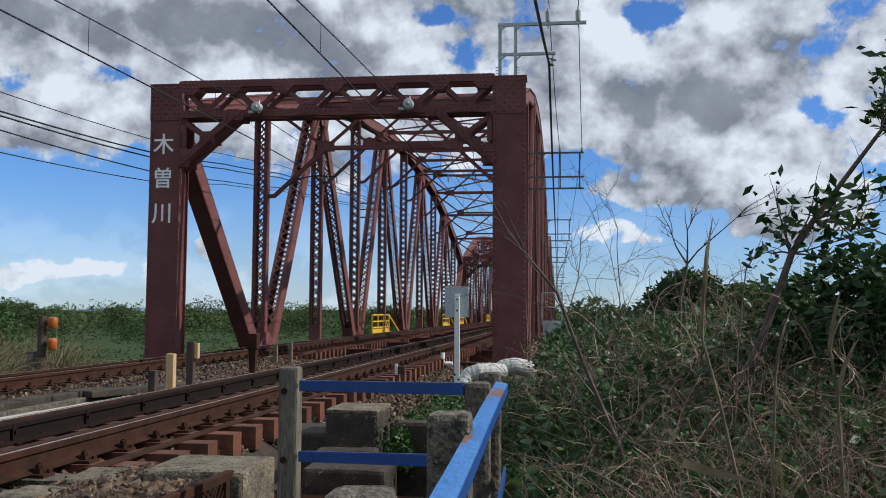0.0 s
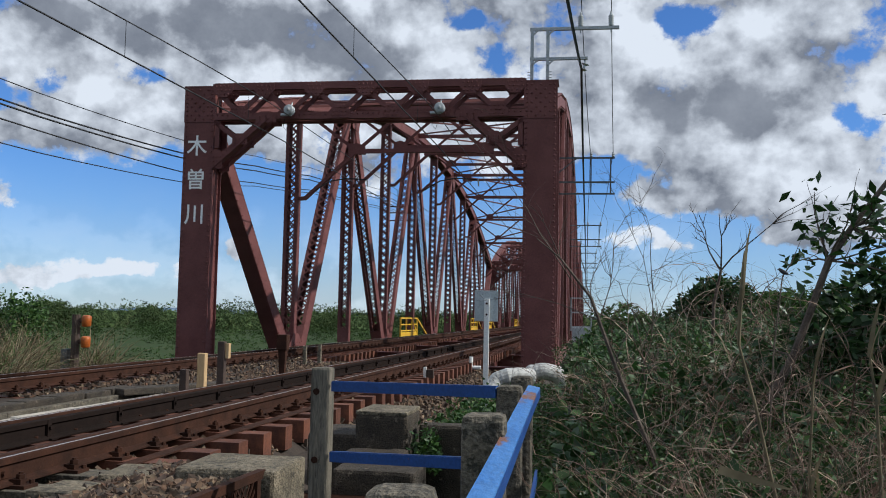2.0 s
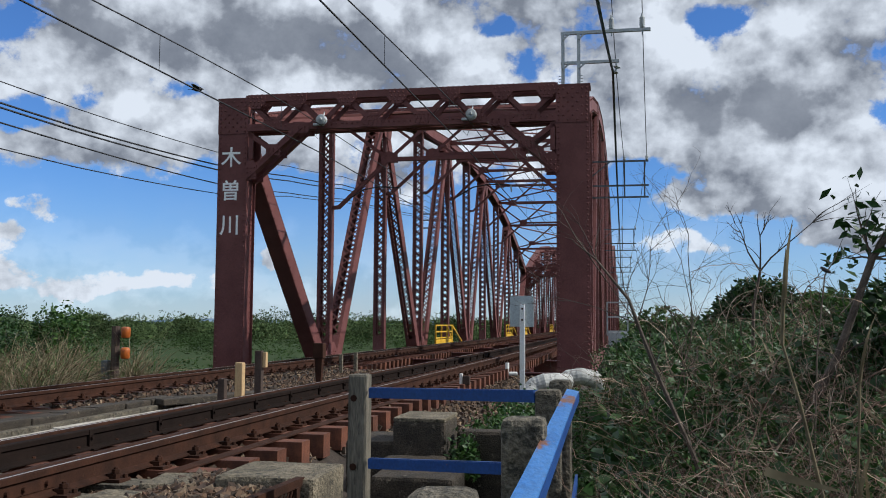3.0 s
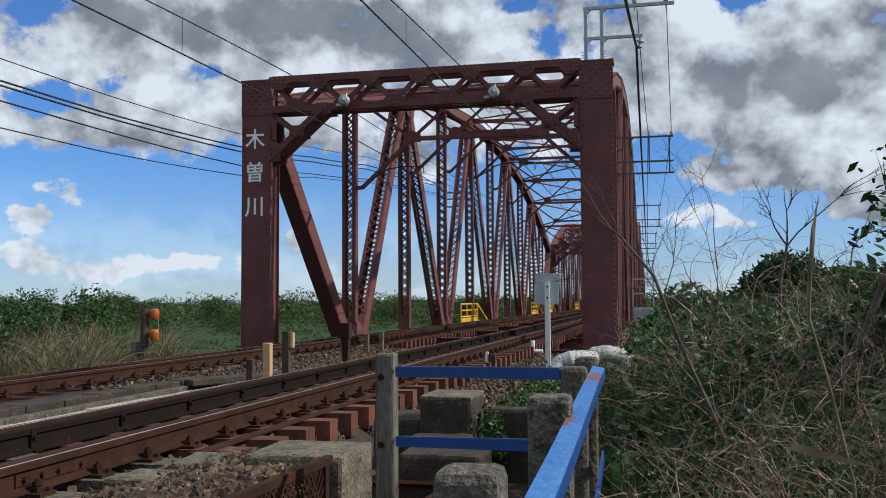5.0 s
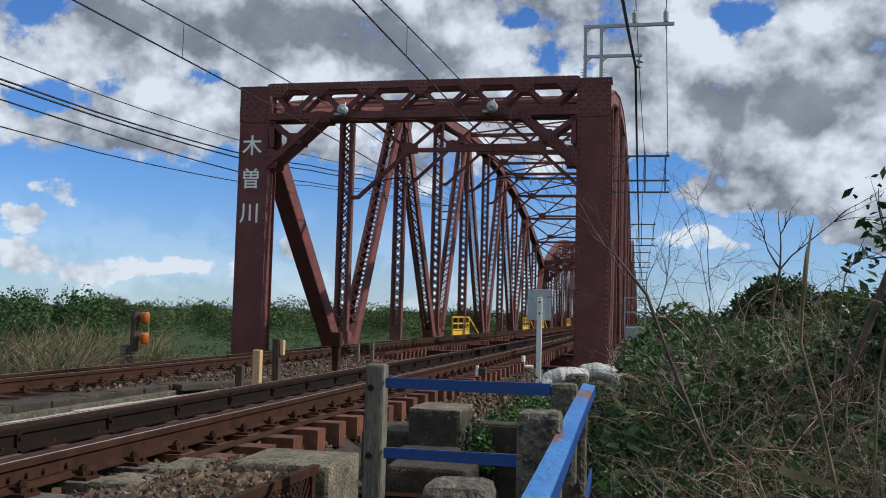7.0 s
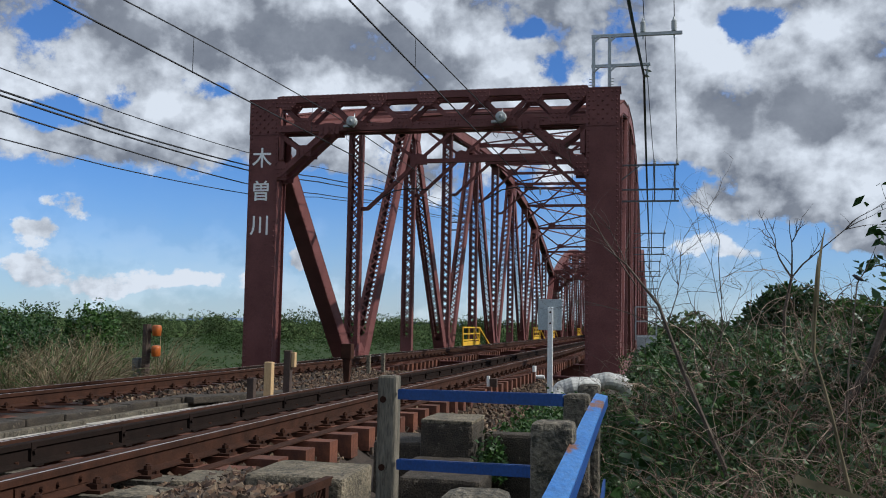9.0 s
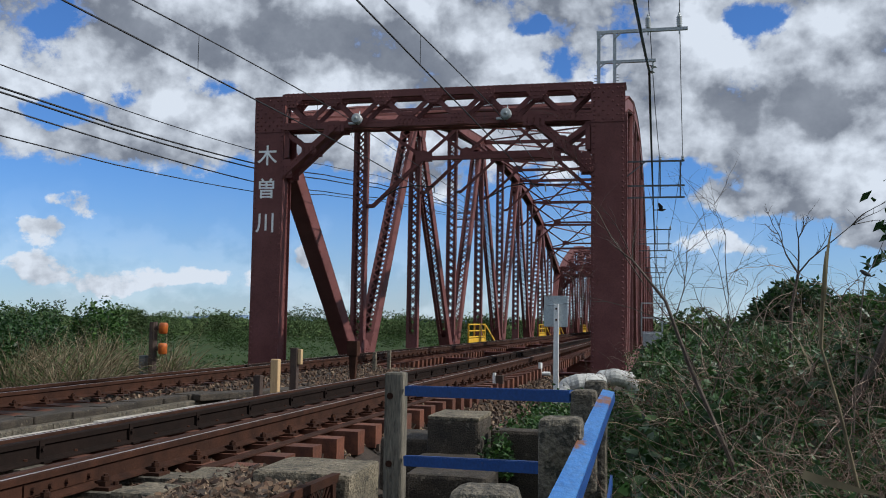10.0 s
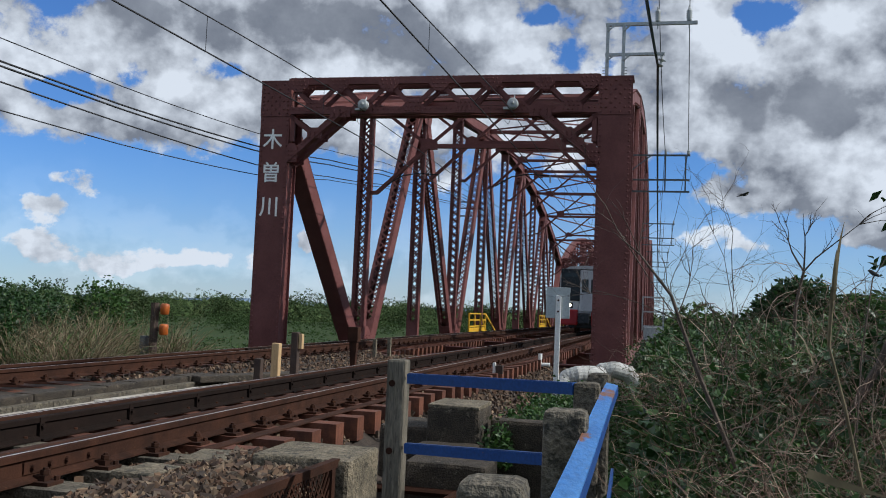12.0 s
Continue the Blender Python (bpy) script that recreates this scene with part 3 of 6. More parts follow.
    for i in range(10):
        ya, yb = NODES[i], NODES[i + 1]
        za, zb = chord_z(ya) + 0.1, chord_z(yb) + 0.1
        for x0, x1 in ((XL, XR), (XR, XL)):
            s = Soup()
            s.beam((x0, ya, za), (x1, yb, zb), 0.16, 0.07, (1, 0, 0))
            s.put("top_lateral", PAINT, br)
    # floor: cross girders and stringers
    for y in NODES:
        s = Soup()
        s.box(XL + 0.3, y - 0.02, -1.35, XR - 0.3, y + 0.02, -0.40)
        s.box(XL + 0.3, y - 0.18, -0.42, XR - 0.3, y + 0.18, -0.39)
        s.box(XL + 0.3, y - 0.18, -1.37, XR - 0.3, y + 0.18, -1.34)
        s.put("cross_girder", PAINT, br)
    for xs in (-4.75, -3.15, -9.55, -7.95):
        s = Soup()
        s.box(xs - 0.015, Y0 + 0.2, -1.0, xs + 0.015, NODES[-1], -0.39)
        s.box(xs - 0.13, Y0 + 0.2, -0.395, xs + 0.13, NODES[-1], -0.37)
        s.put("stringer", PAINT, br)
    # a bracket arm with two crossbars on the outer side of the posts
    for i, reach in ((1, 2.12), (4, 2.05), (7, 2.05)):
        y = NODES[i]
        a = Soup()
        zt = 6.75
        for z in (zt, zt - 0.88, zt - 1.3):
            a.box(XR + 0.15, y - 0.03, z - 0.03, XR + reach + 0.12, y + 0.03, z + 0.03)
        a.box(XR + reach - 0.05, y - 0.025, zt - 1.3, XR + reach, y + 0.025, zt)
        a.box(XR + reach - 0.75, y - 0.025, zt - 1.3, XR + reach - 0.70, y + 0.025, zt)
        a.beam((XR + 0.15, y, zt - 0.6), (XR + 0.9, y, zt), 0.04, 0.04)
        # darker steel paints the arms' shaded undersides, seen from below against the sky
        arm = a.put("bracket_arm", GALV_DARK, br, "galvanised steel cable bracket in a dark silhouette tone")
        for xi in (XR + reach + 0.06, XR + reach - 0.72):
            Soup().tube([(xi, y, zt + 0.03 + k * 0.035) for k in range(6)], [0.035, 0.06, 0.035, 0.06, 0.035, 0.03], 8).put("insulator", CERAMIC, arm, "grey porcelain insulator")
    return br


span = build_span()
for n in (1, 2, 3):
    copy_thing(span, pose(0, n * SPAN, 0))


def kanji():
    """White painted signs of the river's name, one over the other, on the end post."""
    yf = Y0 - 0.004
    for char, z in (("\u6728", 5.62), ("\u66fd", 4.65), ("\u5ddd", 3.66)):
        cu = bpy.data.curves.new("lettering", "FONT")
        cu.body, cu.size, cu.align_x, cu.align_y = char, 0.62, "CENTER", "CENTER"
        cu.extrude, cu.offset = 0.004, 0.007
        ob = new("lettering", cu)
        dg = bpy.context.evaluated_depsgraph_get()
        me = bpy.data.meshes.new_from_object(ob.evaluated_get(dg))
        bpy.data.objects.remove(ob)
        me.materials.clear()
        me.materials.append(SIGN_WHITE)
        ob = new("lettering", me)
        ob.matrix_basis = pose(XL - 0.04, yf, z, 90, 0, 0)
        ob.parent = span
        tagged(ob, "white painted character of the river's name")


kanji()

# ---- the ground ----


def ground_z(x, y):
    """The embankment, its slopes, and the low plain round it."""
    z = -0.80
    if x > -1.9:
        z -= min(0.12, (x + 1.9) * 0.06)
    if x > 0.2:
        z -= min((x - 0.2) * 0.5, 5.0)
    if x < -10.0:
        z -= min((-10.0 - x) * 0.42, 4.6)
    if y > 20.0 and x > -14:
        z -= min((y - 20.0) * 0.5, 5.0) if y > 24 or x > -2 else min((y - 20.0) * 0.08, 5.0)
    z = max(z, -5.4)
    far = min(1.0, max(0.0, (abs(x) + abs(y) - 40) / 60))
    return z + noise.noise((x * 0.3, y * 0.3, 0)) * 0.07 + noise.noise((x * 0.05, y * 0.05, 3)) * 0.5 * far


def build_ground():
    xs = sorted(set([-3000, -1200, -600, -300, -180, -120, -80, -60, -45, -35] + [-30 + 0.8 * i for i in range(63)] + [24, 30, 40, 60, 100, 200, 400, 900, 3000]))
    ys = sorted(set([-1500, -500, -150, -60, -30, -15, -8] + [-5 + 0.8 * i for i in range(64)] + [50, 56, 64, 75, 90, 120, 160, 220, 300, 450, 800, 1600, 4000]))
    me = bpy.data.meshes.new("ground")
    vs = [(x, y, ground_z(x, y)) for y in ys for x in xs]
    w = len(xs)
    fs = [(j * w + i, j * w + i + 1, (j + 1) * w + i + 1, (j + 1) * w + i) for j in range(len(ys) - 1) for i in range(w - 1)]
    me.from_pydata(vs, [], fs)
    tagged(part_mesh("ground", me, SOIL, smooth=True), "green embankment and flat river plain", "ground", kind="structure")


build_ground()

# ---- the two tracks ----
# x of each track's centre along y
def near_x(y):
    return -4.16 + 0.27 * min(max((y - 5) / 24, 0), 1)


def far_x(y):
    return -8.52 - 0.22 * min(max((y - 12) / 20, 0), 1)


# the far track lies lower, its outer rail lowest
def level(x, far):
    return -0.085 - 0.066 * (-8.52 - x) if far else 0.0


RAIL_END = Y0 + 4 * SPAN
RAIL_YS = [-14, -6, 0, 3, 6, 9, 12, 15, 18, 21, 24, 27, 30, 33, 40, 110, RAIL_END]


def rail(name, cx, off, parent, guard=False, start=-14, far=False):
    """A flat-bottomed rail: foot, web and head, with a polished running band."""
    prof = [(-0.070, -0.172), (0.070, -0.172), (0.070, -0.160), (0.013, -0.140), (0.010, -0.056), (0.033, -0.044), (0.034, -0.008), (0.027, -0.001), (-0.027, -0.001), (-0.034, -0.008), (-0.033, -0.044), (-0.010, -0.056), (-0.013, -0.140), (-0.070, -0.160)]
    n = len(prof)
    dz = (-0.012 if guard else 0.0) + (level(-8.52 + off, True) if far else 0.0)
    ys = [start] + [y for y in RAIL_YS if y > start]
    vs = [(cx(y) + off + px, y, pz + dz) for y in ys for px, pz in prof]
    fs = [(j * n + i, j * n + (i + 1) % n, (j + 1) * n + (i + 1) % n, (j + 1) * n + i) for j in range(len(ys) - 1) for i in range(n)] + [tuple(range(n))]
    r = Soup().add(vs, fs).put(name, DARKSTEEL if guard and off < 0 else RUST, parent)
    if not guard:
        s = Soup()
        for a, b in zip(RAIL_YS, RAIL_YS[1:]):
            s.add([(cx(a) + off + 0.010, a, 0.001 + dz), (cx(a) + off + 0.027, a, 0.001 + dz), (cx(b) + off + 0.027, b, 0.001 + dz), (cx(b) + off + 0.010, b, 0.001 + dz)], [(0, 1, 2, 3)])
        s.put("running_band", RAILTOP, r, "polished steel band on the rail head")
        if off > 0 and not far:
            plate = Soup().box(cx(5) + off + 0.012, 4.70, -0.130, cx(5) + off + 0.030, 5.42, -0.062).put("fishplate", RUST, r)
            for y in (4.77, 4.93, 5.09, 5.32):
                Soup().tube([(cx(5) + off + 0.028, y, -0.094), (cx(5) + off + 0.052, y, -0.094)], 0.017, 8).put("bolt", RUST, plate)
    return r


def clip_set():
    """A base plate with two clips and bolts, across one rail."""
    s = Soup()
    s.box(-0.17, -0.075, -0.172, 0.17, 0.075, -0.150)
    for sx in (-1, 1):
        s.box(min(sx * 0.045, sx * 0.12), -0.035, -0.150, max(sx * 0.045, sx * 0.12), 0.035, -0.118)
        s.tube([(sx * 0.10, 0, -0.15), (sx * 0.10, 0, -0.075)], 0.016, 6)
        s.tube([(sx * 0.10, 0, -0.115), (sx * 0.10, 0, -0.088)], 0.030, 6)
        s.tube([(sx * 0.15, 0.04, -0.15), (sx * 0.15, 0.04, -0.125)], 0.018, 6)
    return s.mesh("rail_clip")


def build_tracks():
    clip = clip_set()
    clip.materials.append(RUST)
    slp = Soup()
    slp.box(-1.18, -0.11, -0.42, 1.18, 0.11, -0.190)
    sme = slp.mesh("sleeper")
    sme.materials.append(SLEEPER)
    pad = Soup().box(-1.02, -0.14, -0.40, 1.02, 0.14, -0.190)
    pme = pad.mesh("sleeper")
    pme.materials.append(CONC)
    for nm, cx, label in (("near", near_x, "rusty railway track on red-brown sleepers"), ("far", far_x, "rusty railway track on red-brown sleepers and ballast")):
        tr = thing("railway_track", label, "track", group="tracks", kind="")
        far = nm == "far"
        for off in (-0.5665, 0.5665):
            rail("rail", cx, off, tr, False, -14, far)
        for off in (-0.435, 0.435):
            rail("guard_rail", cx, off, tr, True, 19.5 if far else -14, far)
        lean = math.degrees(math.atan(-0.066)) if far else 0.0
        drop = level(-8.52, True) if far else 0.0
        if nm == "near":
            lug = Soup()
            lug.box(0.075, -0.028, -0.172, 0.105, 0.028, -0.018)
            lug.box(0.075, -0.05, -0.188, 0.16, 0.05, -0.172)
            lug.tube([(-0.06, 0, -0.085), (0.125, 0, -0.085)], 0.020, 6)
            lme = lug.mesh("spacer_lug")
            lme.materials.append(DARKSTEEL)
            for k in range(22):
                o = new("spacer_lug", lme)
                o.parent, o.matrix_basis = tr, pose(cx(5 + k * 1.2) - 0.500, 5 + k * 1.2, 0)
        if nm == "near":
            Soup().beam((cx(7) + 0.86, 6.3, -0.184), (cx(24) + 0.86, 24.0, -0.184), 0.11, 0.012).put("tie_strip", RUST, tr)
        far_s = Soup()
        y = 3.0
        while y < 108:
            if y < 48:
                stone_bed = not far and y < 6.3
                o = new("sleeper", pme if stone_bed else sme)
                o.parent, o.matrix_basis = tr, pose(cx(y), y, drop, 0, -lean, random.uniform(-1, 1))
                for off in (-0.5665, 0.5665):
                    c = new("rail_clip", clip)
                    c.parent, c.matrix_basis = tr, pose(cx(y) + off, y, level(-8.52 + off, far) - 0.018)
            else:
                far_s.box(cx(y) - 1.18, y - 0.11, -0.335 + drop, cx(y) + 1.18, y + 0.11, -0.195 + drop)
            y += 0.60
        tagged(far_s.put("sleepers", SLEEPER, tr), kind="stuff")


build_tracks()


def ballast():
    """Broken stone round both tracks, as far as the bridge."""
    s = Soup()
    bed = [(-10.6, -0.75), (-9.9, -0.46), (-9.6, -0.38), (-7.9, -0.32), (-7.36, -0.34), (-7.15, -0.46), (-5.9, -0.42), (-5.2, -0.30), (-3.25, -0.27), (-2.9, -0.50), (-2.2, -0.52), (-1.0, -0.60), (-0.7, -0.8)]
    ys = [-14, -5, 0, 5, 10, 15, 20, 24.2]
    n = len(bed)
    s.add([(x, y, z) for y in ys for x, z in bed], [(j * n + i, j * n + i + 1, (j + 1) * n + i + 1, (j + 1) * n + i) for j in range(len(ys) - 1) for i in range(n - 1)])
    tagged(s.put("ballast_bed", BALLAST_BASE), "dark bed of fine stone under the tracks", "ballast", kind="structure")
    m = Soup()
    mx, my = [-3.2, -2.9, -2.5, -2.12, -2.0, -1.6], [2.0, 4.0, 5.0, 5.5, 6.1, 6.6, 7.1]
    mz = [-0.215, -0.165, -0.12, -0.12, -0.42, -0.6]
    m.add([(x, y, z - (0.0 if y < 6.2 else 0.3 * (y - 6.1))) for y in my for x, z in zip(mx, mz)], [(j * 6 + i, j * 6 + i + 1, j * 6 + i + 7, j * 6 + i + 6) for j in range(6) for i in range(5)])
    tagged(m.put("ballast_bed", BALLAST_BASE), "shoulder of fine dark stone beside the near track", "ballast", kind="structure")
    rng = random.Random(4)
    base = [Vector(p).normalized() for p in ((1, 1, 1), (-1, 1, 0.7), (-1, -1, 1), (1, -1, 0.8), (1, 0.7, -1), (-1, 1, -1), (-0.8, -1, -1), (1, -1, -0.7))]
    faces = [(0, 1, 2, 3), (7, 6, 5, 4), (0, 3, 7, 4), (1, 0, 4, 5), (2, 1, 5, 6), (3, 2, 6, 7)]
    st = Soup()

    def top(x):
        for (x0, z0), (x1, z1) in zip(bed, bed[1:]):
            if x0 <= x <= x1:
                return z0 + (z1 - z0) * (x - x0) / (x1 - x0)
        return -0.6

    def scatter(n, x0, x1, y0, y1, r0, r1, lift=0.0):
        for _ in range(n):
            x, y = rng.uniform(x0, x1), rng.uniform(y0, y1)
            r = rng.uniform(r0, r1)
            rot = Euler((rng.uniform(0, 6), rng.uniform(0, 6), rng.uniform(0, 6))).to_matrix()
            sc = Vector((rng.uniform(0.7, 1.2), rng.uniform(0.7, 1.1), rng.uniform(0.5, 0.9)))
            z = top(x) + rng.uniform(-0.01, 0.03) + lift
            st.add([rot @ Vector((b.x * sc.x, b.y * sc.y, b.z * sc.z)) * r * rng.uniform(0.85, 1.15) + Vector((x, y, z)) for b in base], faces)

    for _ in range(4200):
        x, y = rng.uniform(-3.2, -1.8), rng.uniform(3.6, 6.5)
        z = np.interp(x, mx, mz) - (0.0 if y < 6.2 else 0.3 * (y - 6.1))
        r = rng.uniform(0.016, 0.030) if rng.random() < 0.35 else rng.uniform(0.03, 0.060)
        rot = Euler((rng.uniform(0, 6), rng.uniform(0, 6), rng.uniform(0, 6))).to_matrix()
        st.add([rot @ Vector((b.x, b.y * 0.85, b.z * 0.65)) * r * rng.uniform(0.8, 1.2) + Vector((x, y, z + rng.uniform(-0.01, 0.02))) for b in base], faces)
    scatter(5200, -4.9, -3.0, 5.0, 14.0, 0.025, 0.048)
    scatter(4200, -3.2, -1.0, 9.5, 24.0, 0.03, 0.055, 0.06)
    scatter(3600, -7.5, -4.9, 13.2, 24.0, 0.028, 0.055, 0.09)
    scatter(900, -6.6, -5.5, 7.5, 13.2, 0.02, 0.045, 0.0)
    scatter(700, -5.6, -4.9, 8.0, 12.6, 0.028, 0.05, 0.0)
    scatter(2200, -10.0, -7.6, 12.0, 24.0, 0.03, 0.055)
    tagged(st.put("ballast_stone", STONE), "heaps of brown and grey broken stone between the tracks", "ballast", kind="stuff")


ballast()


# ---- fence, blocks and small things beside the track ----
def concrete_post(x, y, top, w=0.15, foot=-0.95, label="weathered grey concrete fence post with chipped rounded top", holes=()):
    p = thing("fence_post", label, "fence post", (x, y, foot), group="concrete fence posts", rz=random.uniform(-2, 2))
    bevelled("post", CONC_POST if holes else CONC, p, (w, w, top - foot), (0, 0, 0), 0.014 if holes else 0.022, 0.003, cuts=0)
    for hz in holes:
        Soup().tube([(-0.02, -w / 2 + 0.002, hz - foot), (-0.02, -w / 2 - 0.006, hz - foot)], 0.019, 8).put("bolt", RUST, p, "rusted bolt head")
    return p


concrete_post(-1.46, 5.02, 0.63, 0.108, holes=(0.50, 0.13), label="weathered streaked concrete fence post with two bolts")
concrete_post(-0.37, 4.36, 0.61, 0.12)
concrete_post(-0.33, 4.61, 0.64, 0.105)
concrete_post(-0.325, 2.845, 0.63, 0.13)
concrete_post(-0.322, 1.525, 0.64, 0.112, label="short wide concrete fence post with rough rounded top")


def blue_bars():
    for a, b, z in (((-1.39, 4.96, 0.53), (-0.43, 4.31, 0.578), 0.05), ((-1.39, 4.96, 0.15), (-0.43, 4.32, 0.245), 0.05)):
        r = thing("fence_rail", "blue painted steel bar in a dark unlit tone between concrete posts", "fence rail", a, group="blue fence rails")
        d = Vector(b) - Vector(a)
        up = Vector((0, 0, 1))
        sd = d.cross(up).normalized()
        s = Soup()
        s.beam((0, 0, 0), d, 0.012, 0.052, sd)
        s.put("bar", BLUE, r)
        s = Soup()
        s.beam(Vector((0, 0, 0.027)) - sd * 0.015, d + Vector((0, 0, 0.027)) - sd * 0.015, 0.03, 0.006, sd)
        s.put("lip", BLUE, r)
    r = thing("fence_rail", "blue painted steel handrail with sky-lit top and flaking rust", "fence rail", (-0.248, 0.75, 0.495), group="blue fence rails")
    n = 14
    bend = [(0.006 * math.sin(5.0 * k / n), 3.55 * k / n) for k in range(n + 1)]
    top, left_lip, right_lip = [], [], []
    for x, y in bend:
        h = 0.032 * y
        top += [(x - 0.026, y, h + 0.004), (x + 0.026, y, h - 0.006), (x + 0.026, y, h), (x - 0.026, y, h + 0.010)]
        left_lip += [(x - 0.028, y, h - 0.03), (x - 0.022, y, h - 0.03), (x - 0.022, y, h + 0.003), (x - 0.028, y, h + 0.003)]
        right_lip += [(x + 0.022, y, h - 0.045), (x + 0.028, y, h - 0.045), (x + 0.028, y, h - 0.008), (x + 0.022, y, h - 0.008)]
    quads = [(k * 4 + i, k * 4 + (i + 1) % 4, k * 4 + 4 + (i + 1) % 4, k * 4 + 4 + i) for k in range(n) for i in range(4)] + [(3, 2, 1, 0), (n * 4, n * 4 + 1, n * 4 + 2, n * 4 + 3)]
    Soup().add(top, quads).put("top_plate", BLUE_FLAKED, r, "blue plate with sky light in its colour and worn rusty patches")
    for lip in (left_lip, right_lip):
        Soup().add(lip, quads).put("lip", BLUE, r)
    r = thing("fence_rail", "blue steel lower rail behind the posts", "fence rail", (-0.20, 2.2, 0.14), group="blue fence rails")
    s = Soup()
    s.beam((0, 0, 0), (-0.05, 2.3, 0.04), 0.012, 0.05)
    s.put("bar", BLUE, r)


# the same blue made paler for sky light on the handrail top, plus rust
BLUE_FLAKED = mat("skylit_blue_paint_flaking", (0.022, 0.115, 0.36), (0.07, 0.20, 0.46), 0.5, 0, 2.4, 60, 0.25, (0.17, 0.075, 0.035), 0.44, spec=0.25, stretch=(1, 0.35, 1))
blue_bars()


def concrete_block(x0, y0, x1, y1, z0, z1, label, material=None, rz=0, bevel=0.03):
    b = thing("concrete_block", label, "concrete block", ((x0 + x1) / 2, (y0 + y1) / 2, z0), group="concrete blocks", rz=rz)
    bevelled("block", material or CONC, b, (x1 - x0, y1 - y0, z1 - z0), (0, 0, 0), bevel, 0.008, cuts=3)
    return b


concrete_block(-2.52, 5.47, -1.87, 6.11, -0.75, -0.03, "flat pale concrete slab with mossy worn edges", CONC_PALE)
concrete_block(-1.885, 7.5, -1.45, 8.1, -0.9, 0.115, "tall square concrete block, damp streaks and shade in its colour", CONC_DAMP_SHADE)
# thin added slab; its pale concrete carries the sunlit top and the lichen
def lit_top_cap(x0, y0, x1, y1, z, label):
    c = thing("coping_stone", label, "coping", ((x0 + x1) / 2, (y0 + y1) / 2, z), group="coping stones")
    bevelled("slab", CONC_PALE, c, (x1 - x0, y1 - y0, 0.035), (0, 0, 0), 0.012, 0.006, cuts=3)


lit_top_cap(-1.885, 7.5, -1.45, 8.1, 0.105, "added pale cap for the lit top of the tall block, with lichen")
concrete_block(-2.35, 7.7, -1.90, 8.4, -0.9, -0.08, "damp concrete footing with shade in its dark colour beside the tall block", CONC_DAMP_SHADE)
concrete_block(-1.40, 7.75, -0.62, 7.95, -0.9, 0.02, "low concrete wall with ivy on its face", CONC_DAMP_SHADE)
concrete_block(-1.92, 7.30, -1.43, 7.52, -0.9, -0.16, "lower course of the tall concrete block", CONC_DAMP_SHADE)
concrete_block(-1.80, 6.5, -1.20, 7.0, -0.9, -0.17, "broken concrete ledge below the fence", CONC_DAMP_SHADE)
concrete_block(-3.12, 5.60, -2.80, 6.05, -0.42, -0.12, "small cracked concrete block in the ballast", CONC_PALE, 6)
concrete_block(-3.24, 5.05, -2.94, 5.42, -0.42, -0.13, "small broken concrete block in the ballast", CONC_PALE, -5)


def mesh_guard():
    """A rusted steel angle with expanded mesh below it, beside the slab."""
    g = thing("steel_guard", "rusted steel angle with diamond mesh beside the slab", "guard", (-1.965, 5.5, -0.05))
    s = Soup()
    s.beam((0, 0, 0), (-0.10, -1.9, 0.0), 0.05, 0.05)
    s.put("angle", RUST, g)
    for y in (-0.12, -1.3):
        Soup().box(-0.03, y - 0.03, -0.6, 0.03, y + 0.03, -0.02).put("post", RUST, g)
    s = Soup()
    for k in range(-4, 34):
        for d in (-5, 5):
            y0, y1 = -0.057 * k, -0.057 * (k + d)
            z0, z1 = -0.03, -0.40
            if -1.9 < y0 < 0 and -1.9 < y1 < 0:
                s.beam((0.02 + 0.0526 * y0, y0, z0), (0.02 + 0.0526 * y1, y1, z1), 0.007, 0.012)
    s.put("mesh", RUST, g)
    f = thing("pit_grate", "rusted steel grate of an open pit by the posts", "grate", (-1.5, 5.3, -0.38))
    s = Soup()
    for a, b in (((-0.5, 0, 0), (0.5, 0, 0)), ((-0.5, 1.2, 0), (0.5, 1.2, 0)), ((-0.5, 0, 0), (-0.5, 1.2, 0)), ((0, 0, 0), (0.1, 1.2, 0)), ((-0.5, 0.5, 0), (0.5, 0.6, 0))):
        s.beam(a, b, 0.04, 0.05)
    s.put("angle", RUST, f)


mesh_guard()


